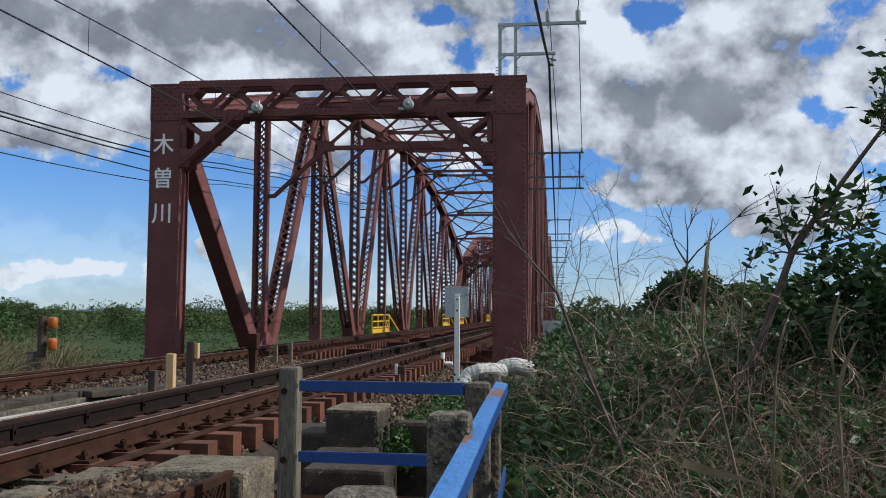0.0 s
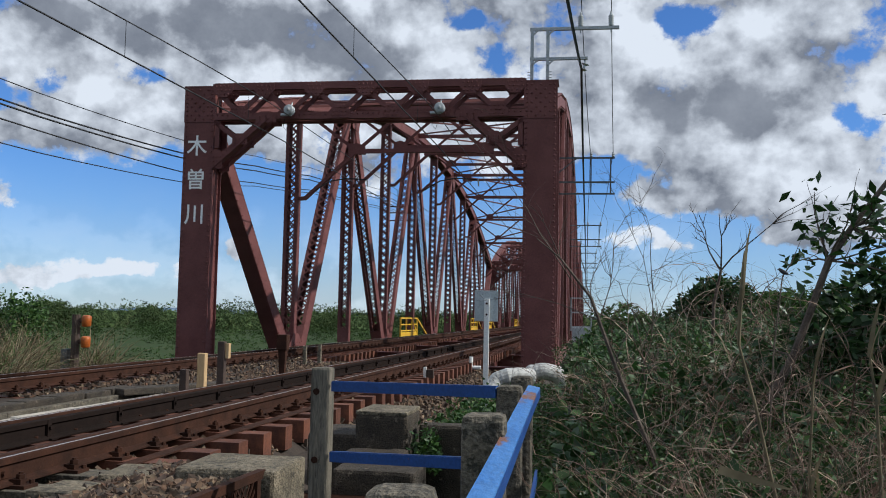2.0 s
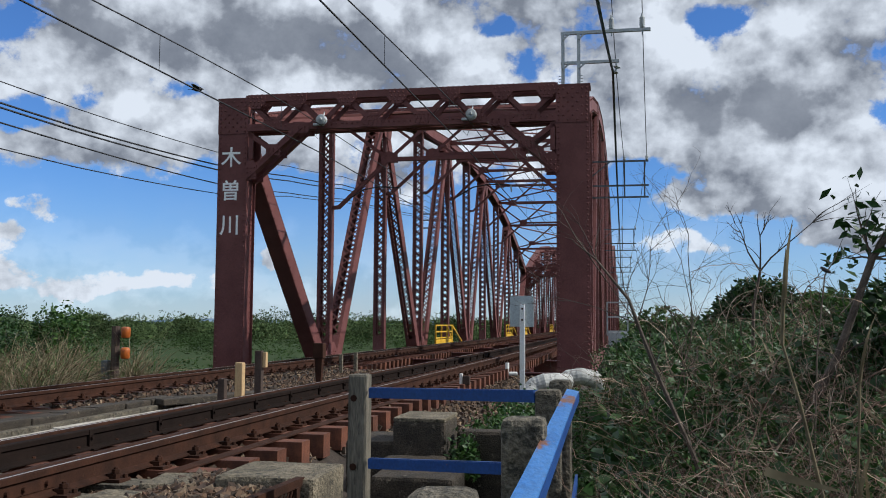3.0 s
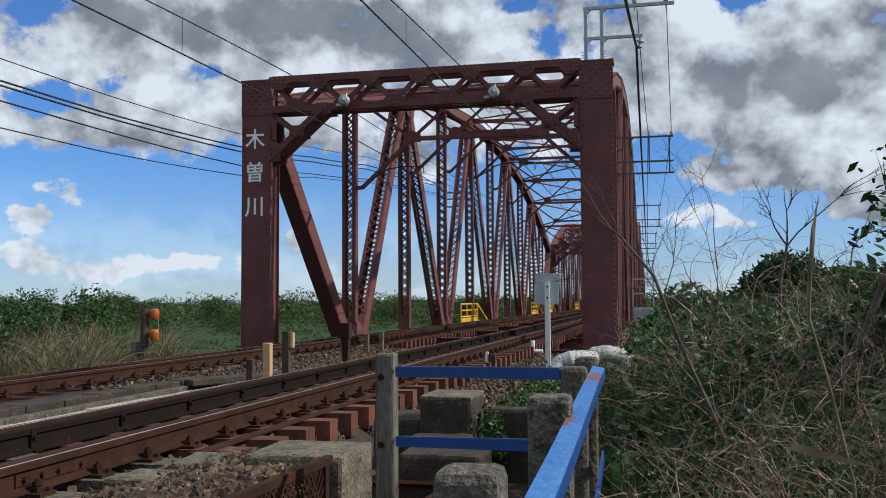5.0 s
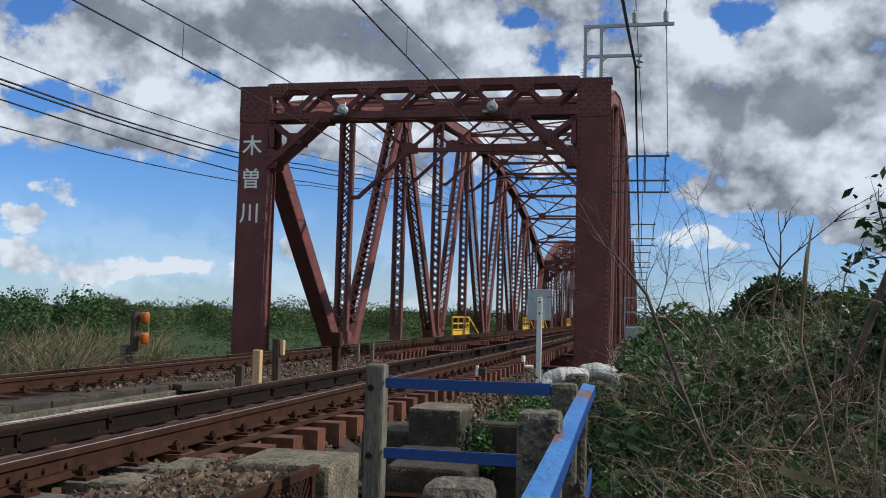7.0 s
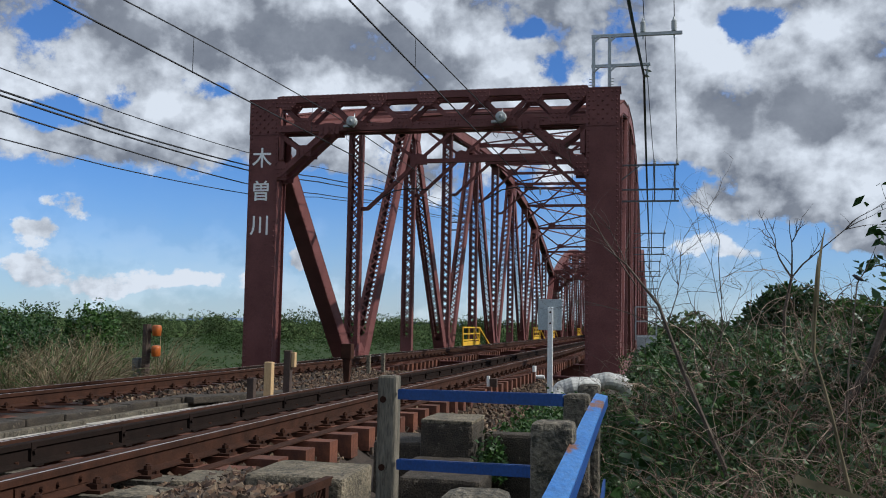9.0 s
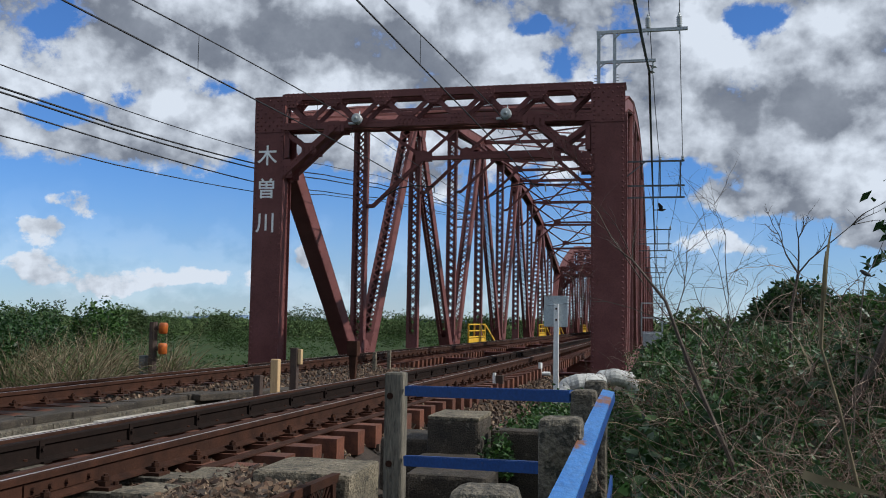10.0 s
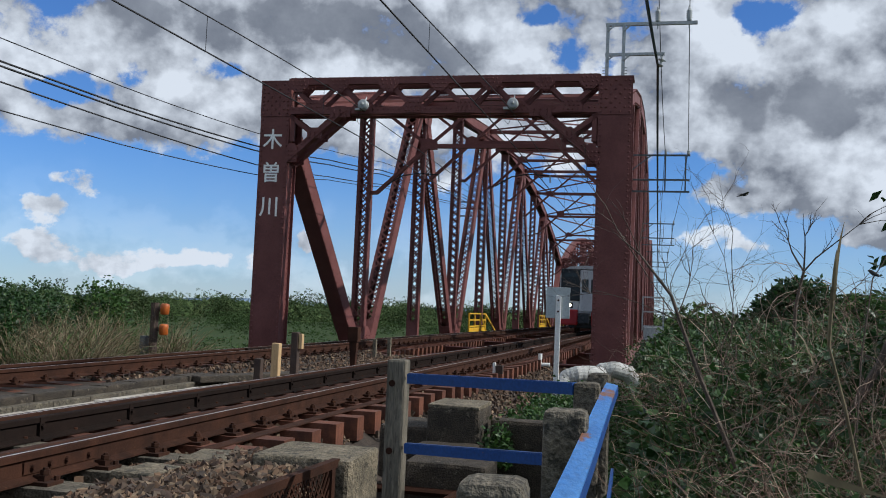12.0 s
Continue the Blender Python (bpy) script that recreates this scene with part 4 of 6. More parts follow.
def trackside():
    # sheet sign seen from behind, on a white pole
    sg = thing("track_sign", "grey sheet metal sign on a white pole, seen from behind", "sign", (-1.45, 13.5, -0.75))
    bevelled("plate", SIGNGREY, sg, (0.345, 0.012, 0.45), (-0.01, 0.03, 1.62), 0.004)
    bevelled("pole", WHITE, sg, (0.075, 0.035, 1.95), (0.0, 0, 0), 0.006, label="white painted steel flat pole")
    for z in (1.72, 1.88):
        Soup().tube([(0, -0.018, z), (0, -0.03, z)], 0.016, 6).put("bolt", RUST, sg)
    # marker posts
    m = thing("marker_post", "pale new timber marker post between the tracks", "post", (-4.93, 11.5, -0.4))
    bevelled("post", WOODPALE, m, (0.105, 0.10, 0.79), (0, 0, 0), 0.012, 0.002)
    m = thing("marker_post", "short black post stump in the ballast", "post", (-5.35, 11.9, -0.4))
    bevelled("post", DARKWOOD, m, (0.10, 0.10, 0.55), (0, 0, 0), 0.01)
    m = thing("marker_post", "black tarred post with a pale yellow board", "post", (-4.99, 12.3, -0.4))
    bevelled("post", DARKWOOD, m, (0.10, 0.10, 0.92), (0, 0, 0), 0.01)
    bevelled("board", WOODPALE, m, (0.05, 0.08, 0.21), (0.085, 0.0, 0.69), 0.006, label="pale yellow board")
    b = thing("junction_box", "brown steel junction box on a tapered stand", "box", (-5.35, 16.0, -0.4))
    bevelled("case", RUST, b, (0.19, 0.18, 0.27), (0, 0, 0.68), 0.012)
    s = Soup()
    s.hexa([(-0.03, -0.03, 0), (0.03, -0.03, 0), (0.03, 0.03, 0), (-0.03, 0.03, 0), (-0.07, -0.06, 0.68), (0.07, -0.06, 0.68), (0.07, 0.06, 0.68), (-0.07, 0.06, 0.68)])
    s.put("stand", RUST, b)
    for x, y, h in ((-6.97, 22.6, 0.42), (-6.62, 22.7, 0.48)):
        m = thing("marker_post", "small pale concrete marker post by the far track", "post", (x, y, -0.4), group="small markers")
        bevelled("post", CONC_PALE, m, (0.09, 0.09, h + 0.1), (0, 0, 0), 0.012)
    m = thing("marker_post", "short white marker post with a black clamp", "post", (-2.93, 16.9, -0.5), group="small markers")
    bevelled("post", WHITE, m, (0.055, 0.055, 0.5), (0, 0, 0), 0.008)
    bevelled("clamp", DARKWOOD, m, (0.13, 0.10, 0.16), (0.10, 0, 0.3), 0.01)
    m = thing("pipe_elbow", "small white plastic pipe elbow in the ballast", "pipe", (-2.86, 23.3, -0.36))
    Soup().tube([(0, 0, 0), (0, 0, 0.30)], 0.05, 10).put("upright", WHITE, m)
    Soup().tube([(0.04, 0, 0.03), (0.25, 0, 0.03)], 0.05, 10).put("arm", WHITE, m)
    # warning lamps by the far track
    w = thing("crossing_signal", "dark post with two round orange warning lamps", "signal", (-10.15, 17.4, -0.75))
    s = Soup()
    s.tube([(0, 0, 0), (0, 0, 1.57)], 0.085, 10)
    s.put("post", DARKWOOD, w)
    for z in (1.44, 1.02):
        lamp = Soup().tube([(0.22, 0, z - 0.11), (0.22, 0, z - 0.09), (0.22, 0, z + 0.06), (0.22, 0, z + 0.10), (0.22, 0, z + 0.12)], [0.07, 0.09, 0.098, 0.09, 0.06], 14).put("lamp", ORANGE, w, "orange plastic lamp", True)
        Soup().tube([(0, 0, z), (0.16, 0, z)], 0.04, 8).put("arm", DARKWOOD, w)
    bevelled("control_box", GALV_DARK, w, (0.13, 0.16, 0.38), (-0.20, 0, 0.50), 0.012, label="grey control box")
    bevelled("relay_box", CONC_PALE, w, (0.15, 0.12, 0.14), (0.42, 0, 0.38), 0.01)
    Soup().tube([(0.05, 0, 0.3), (0.42, 0, 0.42)], 0.03, 6).put("bracket", RUST, w)
    # cable trough between the tracks: a row of lids over a low kerb, turning in at its end
    t = thing("block_edging", "mossy concrete cable trough with a kerb between the tracks", "edging")
    for k in range(13):
        y = 4.6 + k * 0.70
        lid = bevelled("lid", CONC_DAMP_SHADE, t, (0.28, 0.685, 0.10), (0, 0, 0), 0.022, 0.004)
        lid.matrix_basis = pose(-6.92 + 0.012 * math.sin(k * 1.7), y, -0.315 + 0.008 * math.sin(k * 2.1), 0, 0, 0.8 * math.sin(k * 1.3))
        kerb = bevelled("kerb", CONC, t, (0.16, 0.69, 0.20), (0, 0, 0), 0.015, 0.004)
        kerb.matrix_basis = pose(-6.76, y + 0.2, -0.50, 0, 0, 0.5 * math.sin(k * 2.3))
    for k in range(6):
        f = k / 5
        lid = bevelled("lid", CONC_DAMP_SHADE, t, (0.36, 0.62, 0.10), (0, 0, 0), 0.02, 0.004)
        lid.matrix_basis = pose(-6.62 + 1.15 * f, 13.0 + 2.4 * f, -0.31, 0, 0, -25)
    # chalky strip by the near track
    t = thing("concrete_edging", "chalk-white crusted concrete strip beside the near track", "edging")
    for k in range(7):
        y = 4.6 + k * 1.02
        e = bevelled("slab", CHALK, t, (0.30, 1.0, 0.12), (0, 0, 0), 0.015, 0.006, cuts=2)
        e.matrix_basis = pose(-5.34 + 0.02 * k, y, -0.235 + 0.008 * math.sin(k * 1.9), 0, 0, 1.2 * math.sin(k) - 1.0)
    # lagged pipe over the abutment
    p = thing("lagged_pipe", "thick white wrapped pipe bent over the abutment", "pipe", (0, 0, 0))
    for a in (((-1.70, 16.8, -0.62), (-1.69, 16.9, -0.36), (-1.60, 17.0, -0.21), (-1.42, 17.0, -0.14), (-1.20, 17.1, -0.13), (-0.95, 17.3, -0.16)), ((-1.15, 17.7, -0.22), (-1.02, 17.8, -0.10), (-0.80, 17.8, -0.06), (-0.55, 17.9, -0.12), (-0.38, 18.0, -0.30), (-0.3, 18.0, -0.6))):
        pts = []
        for q0, q1 in zip(a, a[1:]):
            for k in range(5):
                pts.append(Vector(q0).lerp(Vector(q1), k / 5))
        Soup().tube(pts, [0.155 + 0.006 * (k % 2) for k in range(len(pts))], 16).put("pipe", LAGGING, p)
    c = thing("lineside_cabinet", "small grey steel cabinet on the bridge end", "cabinet", (-0.15, 26.3, -0.8))
    bevelled("case", GALV, c, (0.5, 0.35, 1.0), (0, 0, 0.5), 0.012)
    bevelled("plinth", CONC, c, (0.5, 0.4, 0.5), (0, 0, 0), 0.012)
    s = Soup()
    for z in (1.5, 1.9, 2.3):
        s.box(-0.3, -0.02, z, 0.3, 0.02, z + 0.04)
    s.box(-0.3, -0.02, 1.4, -0.26, 0.02, 2.34)
    s.box(0.26, -0.02, 1.4, 0.3, 0.02, 2.34)
    s.put("rail_frame", GALV, c)


trackside()


def abutment():
    a = thing("bridge_abutment", "dark concrete abutment under the bridge end", "abutment", kind="structure")
    bevelled("wall", CONC, a, (11.6, 1.6, 5.0), (-6.15, 25.3, -6.0), 0.05)
    for n in range(1, 5):
        bevelled("pier", CONC, a, (11.6, 2.2, 5.6), (-6.15, Y0 - 0.6 + n * SPAN, -6.3), 0.05)
    # ivy and weeds over the blocks are with the plants


abutment()


def refuge(y, x=-10.15):
    """A yellow guard cage on a refuge platform by the truss."""
    g = thing("refuge_rail", "yellow steel guard rail of a refuge platform on the bridge", "railing", (x, y, -0.30), group="yellow refuge rails")
    for yy in (0, 1.7, 3.4, 5.1):
        bevelled("post", YELLOW, g, (0.08, 0.08, 1.15), (0, yy, 0), 0.006)
    for z in (0.40, 0.75, 1.11):
        Soup().beam((0, 0, z), (0, 5.1, z), 0.05, 0.07).put("rail", YELLOW, g)
    Soup().beam((0, 5.1, 1.1), (0.1, 8.3, 0.0), 0.07, 0.09).put("brace", YELLOW, g)
    Soup().beam((0, 3.4, 1.1), (0.05, 5.3, 0.0), 0.05, 0.07).put("brace", YELLOW, g)
    bevelled("kick_plate", YELLOW, g, (0.03, 5.1, 0.30), (0.02, 2.55, 0.02), 0.004)


for yy in (50.6, 82.6, 96.0, 134.0):
    refuge(yy)


# ---- wires and the line pole ----
def pole_frame():
    p = thing("line_pole", "grey galvanised steel frame with insulators on the portal", "pole", (0, 25.2, 7.39))
    for x in (-1.55, -1.12):
        bevelled("upright", GALV, p, (0.09, 0.09, 1.53), (x, 0, 0), 0.006)
    bevelled("crossarm", GALV, p, (2.42, 0.08, 0.09), (-0.40, 0, 1.45), 0.006)
    bevelled("crossarm", GALV, p, (1.58, 0.08, 0.08), (-0.82, 0, 0.62), 0.006)
    for x, z in ((-1.55, 1.45), (-1.12, 1.45), (-1.55, 0.62), (-1.12, 0.62)):
        Soup().beam((x, -0.05, z - 0.14), (x + 0.16, -0.05, z), 0.04, 0.05).put("gusset", GALV, p)
    for k in range(4):
        for x in (-1.62, -1.06):
            Soup().tube([(x - 0.05, 0, 0.06 + k * 0.08), (x + 0.05, 0, 0.06 + k * 0.08)], 0.012, 6).put("bolt", GALV, p)
    for x in (-0.23, 0.59):
        prof = [(0, 0.05), (0.03, 0.075)] + [(0.06 + 0.03 * k, 0.085 if k % 2 else 0.055) for k in range(9)] + [(0.36, 0.03), (0.40, 0.03)]
        Soup().tube([(x, 0, 1.54 + a) for a, _ in prof], [r for _, r in prof], 14).put("insulator", CERAMIC, p, "ribbed grey porcelain insulator", True)
        Soup().tube([(x, 0, 1.36), (x, 0, 1.47)], 0.018, 6).put("pin", GALV, p)
    s = Soup().tube([(-0.10, 0, 0.61), (-0.10, 0, 0.51), (-0.10, 0, 0.49), (-0.12, 0, 0.45), (-0.14, 0, 0.37), (-0.14, 0, 0.35), (-0.16, 0, 0.31)], [0.03, 0.03, 0.11, 0.03, 0.03, 0.09, 0.03], 12)
    s.put("insulator", CERAMIC, p, "dark strain insulator")


pole_frame()


def wire(name, label, pts, r, sag=0.0, n=12):
    w = tagged(new(name), label, "wire", "overhead wires")
    path = []
    for a, b in zip(pts, pts[1:]):
        a, b = Vector(a), Vector(b)
        for k in range(n):
            f = k / n
            path.append(a.lerp(b, f) - Vector((0, 0, sag * 4 * f * (1 - f))))
    path.append(Vector(pts[-1]))
    Soup().tube(path, r, 5).put("strand", WIRE, w)
    return w


def wires():
    # overhead line of each track
    for x, zc, zm, fall, curve in ((-4.05, 5.45, 6.45, 0.045, 0.0010), (-8.3, 5.56, 6.50, 0.02, 0.0016)):
        w = thing("overhead_line", "black contact wire hung from a sagging messenger wire", "wire", group="overhead wires")
        y0, y1, y2 = -25, 25.0, 25 + SPAN * 3

        def sagged(y):
            d = min(y1 - y, 26.0)
            return zm - fall * d - curve * d * d if d > 0 else zm - 0.04

        cpts = [(x, y0, zc - 0.85), (x, y1, zc + 0.12), (x, y2, zc + 0.12)]
        mp = [(x, y0 + (y1 - y0) * k / 24, sagged(y0 + (y1 - y0) * k / 24)) for k in range(25)]
        Soup().tube(cpts, 0.016, 5).put("contact_wire", WIRE, w)
        Soup().tube(mp + [(x, y1 + 8 * k, zm - 0.04) for k in range(1, 10)], 0.013, 5).put("messenger_wire", WIRE, w)
        for y in (-3.0, 3.0, 9.2, 15.4, 21.6, 32, 40):
            zt = sagged(y)
            zb = zc - 0.85 + 0.97 * min((y - y0) / (y1 - y0), 1)
            d = Soup().tube([(x, y, zb), (x, y, zt)], 0.006, 4)
            d.put("dropper", WIRE, w)
        i = thing("wire_insulator", "pale glass disc insulator hung under the portal strut", "insulator", (x + 0.05, Y0 - 0.15, 6.62), group="portal insulators")
        for dy in (-0.26, -0.12):
            Soup().tube([(0, dy - 0.06, -0.03), (0, dy - 0.02, -0.03), (0, dy, -0.03), (0, dy + 0.03, -0.03), (0, dy + 0.05, -0.03), (0, dy + 0.08, -0.03)], [0.03, 0.05, 0.125, 0.145, 0.06, 0.03], 18).put("disc", CERAMIC, i)
        bevelled("clamp", GALV, i, (0.30, 0.10, 0.07), (-0.14, 0, -0.16), 0.01, label="pale steel clamp")
        Soup().tube([(0, 0, 0.1), (0, 0.1, 0.25)], 0.02, 6).put("hanger", GALV, i)
        Soup().tube([(-0.2, 0.1, -0.18), (-0.25, 0.1, -0.45), (-0.15, 0.1, -0.55), (-0.1, 0.1, -0.42)], 0.008, 4).put("loop", WIRE, i)
    # steady arms on the second upright
    for x in (-8.2, -4.05):
        a = thing("steady_arm", "curved black registration arm on a bridge upright", "arm", (x, 33.4, 5.9), group="registration arms")
        Soup().tube([(-1.9, 0, -0.35), (-1.3, 0, 0.0), (-0.7, 0, 0.10), (0.1, 0, 0.05)], 0.025, 6).put("arm", WIRE, a)
        Soup().tube([(0.1, 0, 0.05), (0.12, 0, -0.2)], 0.03, 6).put("clamp", CERAMIC, a)
    # line on the outer side
    hv = [(-0.23, 0.09), (0.59, 0.90)]
    for a, b in hv:
        wire("line_wire", "thin grey line wire over the bridge insulators", [(a - 0.5, -20, 9.9), (a, 25.2, 9.9 - 0.02), (b, 33.6, 6.98)], 0.012, 0.35)
        wire("line_wire", "thin grey line wire along the bridge brackets", [(b, 33.6, 6.98), (b - 0.05, 57.9, 6.98), (b - 0.05, 82.2, 6.98), (b - 0.05, 117, 6.98), (b - 0.05, 141, 6.98)], 0.012, 0.25)
    wire("feeder_cable", "thick black feeder cable beside the bridge", [(-1.0, -12.0, 4.6), (-0.20, 25.15, 7.74)], 0.035, 0.55, 24)
    wire("feeder_cable", "thick black feeder cable along the bridge brackets", [(-0.20, 25.15, 7.74), (-0.16, 33.6, 6.55), (-0.10, 57.9, 6.2), (-0.08, 82.2, 6.2), (-0.08, 117, 6.2), (-0.08, 166, 6.2)], 0.035, 0.12)
    # bundle on the far side
    for z0, z1, z2, r in ((5.79, 6.17, 6.85, 0.012), (5.36, 5.77, 6.48, 0.022), (5.26, 5.62, 6.30, 0.022), (4.94, 5.19, 5.84, 0.018), (4.44, 4.88, 5.72, 0.014)):
        k = (z1 - z0) / 7.5
        wire("line_cable", "black sagging cable beside the far truss", [(-12.3, -10, z0 - 29 * k * 0.35), (-12.3, 19.05, z0), (-12.3, 26.6, z1), (-12.3, 33.0, z2 - 0.06), (-12.3, 39.8, z2 + 0.62), (-12.3, 57.9, z2 + 1.9), (-12.2, 82, z2 + 1.8), (-12.2, 140, z2 + 1.8)], r, 0.03)
    for y in (57.9, 82.2, 117.0):
        b = thing("cable_bracket", "dark steel cable bracket on the far truss", "bracket", (XL, y, 6.4), group="far side brackets")
        for z in (0.6, 1.1, 1.5):
            Soup().beam((-1.5, 0, z), (-0.25, 0, z), 0.06, 0.06).put("arm", RUST, b)


wires()

# ---- the train ----
TRAIN_STEEL = mat("brushed_stainless", (0.50, 0.52, 0.55), (0.44, 0.46, 0.49), 0.4, 0.3, 2, 60, 0.02)
TRAIN_RED = mat("train_red_paint", (0.34, 0.018, 0.022), (0.28, 0.014, 0.018), 0.3, 0, 3, 60, 0.0)
TRAIN_BLACK = mat("train_black_panel", (0.018, 0.02, 0.024), (0.012, 0.013, 0.016), 0.25, 0, 3, 60, 0.0)
TRAIN_GLASS = mat("train_window", (0.02, 0.025, 0.03), (0.015, 0.02, 0.025), 0.08, 0, 3, 60, 0.0)
LAMP = glow("lit_headlamp", (1.0, 0.86, 0.55), 14.0)
SIGNAL_AMBER = glow("lit_marker_lamp", (1.0, 0.62, 0.18), 6.0)


def build_train():
    t = thing("train", "stainless steel commuter train with red lower front and lit headlamps", "train")
    for c in range(4):
        y0 = c * 19.0
        car = new("carriage")
        car.parent = t
        bm = bmesh.new()
        sect = [(-1.33, 0.95), (-1.37, 1.3), (-1.37, 3.1), (-1.25, 3.42), (-0.85, 3.62), (0, 3.70), (0.85, 3.62), (1.25, 3.42), (1.37, 3.1), (1.37, 1.3), (1.33, 0.95)]
        rings = []
        for y in (y0, y0 + 18.6):
            rings.append([bm.verts.new((x, y, z)) for x, z in sect])
        n = len(sect)
        for i in range(n):
            bm.faces.new((rings[0][i], rings[0][(i + 1) % n], rings[1][(i + 1) % n], rings[1][i]))
        bm.faces.new(rings[0][::-1])
        bm.faces.new(rings[1])
        bmesh.ops.recalc_face_normals(bm, faces=bm.faces[:])
        body = part("body", bm, TRAIN_STEEL, t)
        bpy.data.objects.remove(car)
        for sx in (-1, 1):
            for k in range(6):
                Soup().box(min(sx * 1.365, sx * 1.378), y0 + 1.2 + k * 2.9, 1.95, max(sx * 1.365, sx * 1.378), y0 + 3.2 + k * 2.9, 2.85).put("window", TRAIN_GLASS, body)
            Soup().box(min(sx * 1.36, sx * 1.376), y0, 1.0, max(sx * 1.36, sx * 1.376), y0 + 18.6, 1.35).put("stripe", TRAIN_RED, body, "red stripe")
        for by in (2.6, 15.8):
            bg = bevelled("bogie", TRAIN_BLACK, t, (1.9, 2.9, 0.5), (0, y0 + by, 0.25), 0.05)
            for wy in (-1.05, 1.05):
                for wx in (-0.56, 0.56):
                    Soup().tube([(wx - 0.06, y0 + by + wy, 0.432), (wx + 0.06, y0 + by + wy, 0.432)], 0.43, 20).put("wheel", RUST, bg)
        bevelled("underframe_box", TRAIN_BLACK, t, (2.2, 8, 0.6), (0, y0 + 9.2, 0.35), 0.05)
    # the cab front
    f = bevelled("cab_front", TRAIN_BLACK, t, (2.62, 0.10, 1.75), (0, -0.03, 1.75), 0.05, label="black glazed cab front")
    bevelled("front_door", TRAIN_STEEL, t, (1.02, 0.10, 2.25), (0.25, -0.07, 1.18), 0.03, label="pale grey front door with windows")
    bevelled("front_panel", TRAIN_STEEL, t, (0.74, 0.08, 2.25), (0.98, -0.06, 1.18), 0.03, label="pale grey panel")
    for x in (0.02, 0.50, 0.98):
        bevelled("front_window", TRAIN_GLASS, t, (0.34, 0.03, 0.72), (x, -0.12, 2.22), 0.02)
    bevelled("destination_sign", TRAIN_GLASS, t, (0.7, 0.02, 0.22), (-0.75, -0.085, 3.05), 0.01)
    bevelled("red_skirt", TRAIN_RED, t, (0.95, 0.12, 0.85), (-0.82, -0.06, 0.42), 0.06)
    bevelled("red_skirt", TRAIN_RED, t, (0.95, 0.12, 0.85), (0.85, -0.06, 0.42), 0.06)
    bevelled("coupler", TRAIN_BLACK, t, (0.6, 0.5, 0.6), (0, -0.2, 0.5), 0.05)
    for x in (-1.05, -0.80, 0.86, 1.1):
        lamp = Soup().tube([(x, -0.05, 1.50), (x, -0.105, 1.50)], 0.085, 14)
        lamp.put("headlamp", LAMP if x in (-0.80, 0.86) else SIGNAL_AMBER, t, "lit round headlamp")
    bevelled("light_housing", TRAIN_BLACK, t, (0.62, 0.05, 0.3), (-0.93, -0.02, 1.35), 0.03)
    return t


train = build_train()


# ---- birds ----
FEATHER = mat("black_feathers", (0.02, 0.02, 0.022), (0.035, 0.03, 0.028), 0.6, 0, 20, 90, 0.1)


def bird(label, flying=True):
    b = thing("bird", label, "bird", group="birds")
    body = Soup().tube([(0, -0.26, 0.02), (0, -0.2, 0.03), (0, -0.05, 0.01), (0, 0.1, 0.0), (0, 0.2, 0.03), (0, 0.25, 0.05), (0, 0.33, 0.035)], [0.02, 0.035, 0.075, 0.08, 0.055, 0.045, 0.006], 10)
    body.put("body", FEATHER, b, smooth=True)
    Soup().plate([(-0.04, -0.2, 0.02), (0.04, -0.2, 0.02), (0.09, -0.42, 0.02), (-0.09, -0.42, 0.02)], (0, 0, 1), 0.012).put("tail", FEATHER, b)
    wings = []
    for s in (-1, 1):
        w = Soup().plate([(0, 0.12, 0), (s * 0.28, 0.16, 0), (s * 0.58, 0.0, 0), (s * 0.60, -0.12, 0), (s * 0.30, -0.12, 0), (0, -0.12, 0)][::s], (0, 0, 1), 0.012).put("wing", FEATHER, b)
        wings.append(w)
    return b, wings


flier, flier_wings = bird("black crow in flight over the bridge")
glider, glider_wings = bird("dark bird gliding beyond the bridge")

perched = thing("bird", "small brown bird perched on a dead twig", "bird", (0.865, 4.4, 1.15), group="birds", rz=60)
perched.scale = (0.5, 0.5, 0.5)
Soup().tube([(0, -0.045, -0.01), (0, -0.03, 0.0), (0, 0.0, 0.012), (0, 0.025, 0.03), (0, 0.04, 0.04), (0, 0.055, 0.036)], [0.006, 0.014, 0.02, 0.017, 0.012, 0.002], 8).put("body", FEATHER, perched, smooth=True)
Soup().plate([(-0.008, -0.04, -0.01), (0.008, -0.04, -0.01), (0.010, -0.085, -0.025), (-0.010, -0.085, -0.025)], (0, 0, 1), 0.004).put("tail", FEATHER, perched)
for sx in (-0.006, 0.006):
    Soup().tube([(sx, 0, -0.005), (sx, 0, -0.03)], 0.002, 4).put("leg", FEATHER, perched)
twig = thing("bare_sapling", "thin dead twig with side shoots over the thicket", "sapling", (0.84, 4.4, 0.4), group="bare saplings")
Soup().tube([(-0.06, 0, -0.4), (-0.02, 0, 0.4), (0.02, 0, 0.735), (0.06, 0, 0.80), (0.10, 0, 0.90)], [0.005, 0.004, 0.003, 0.0025, 0.001], 5).put("stem", BARK, twig)

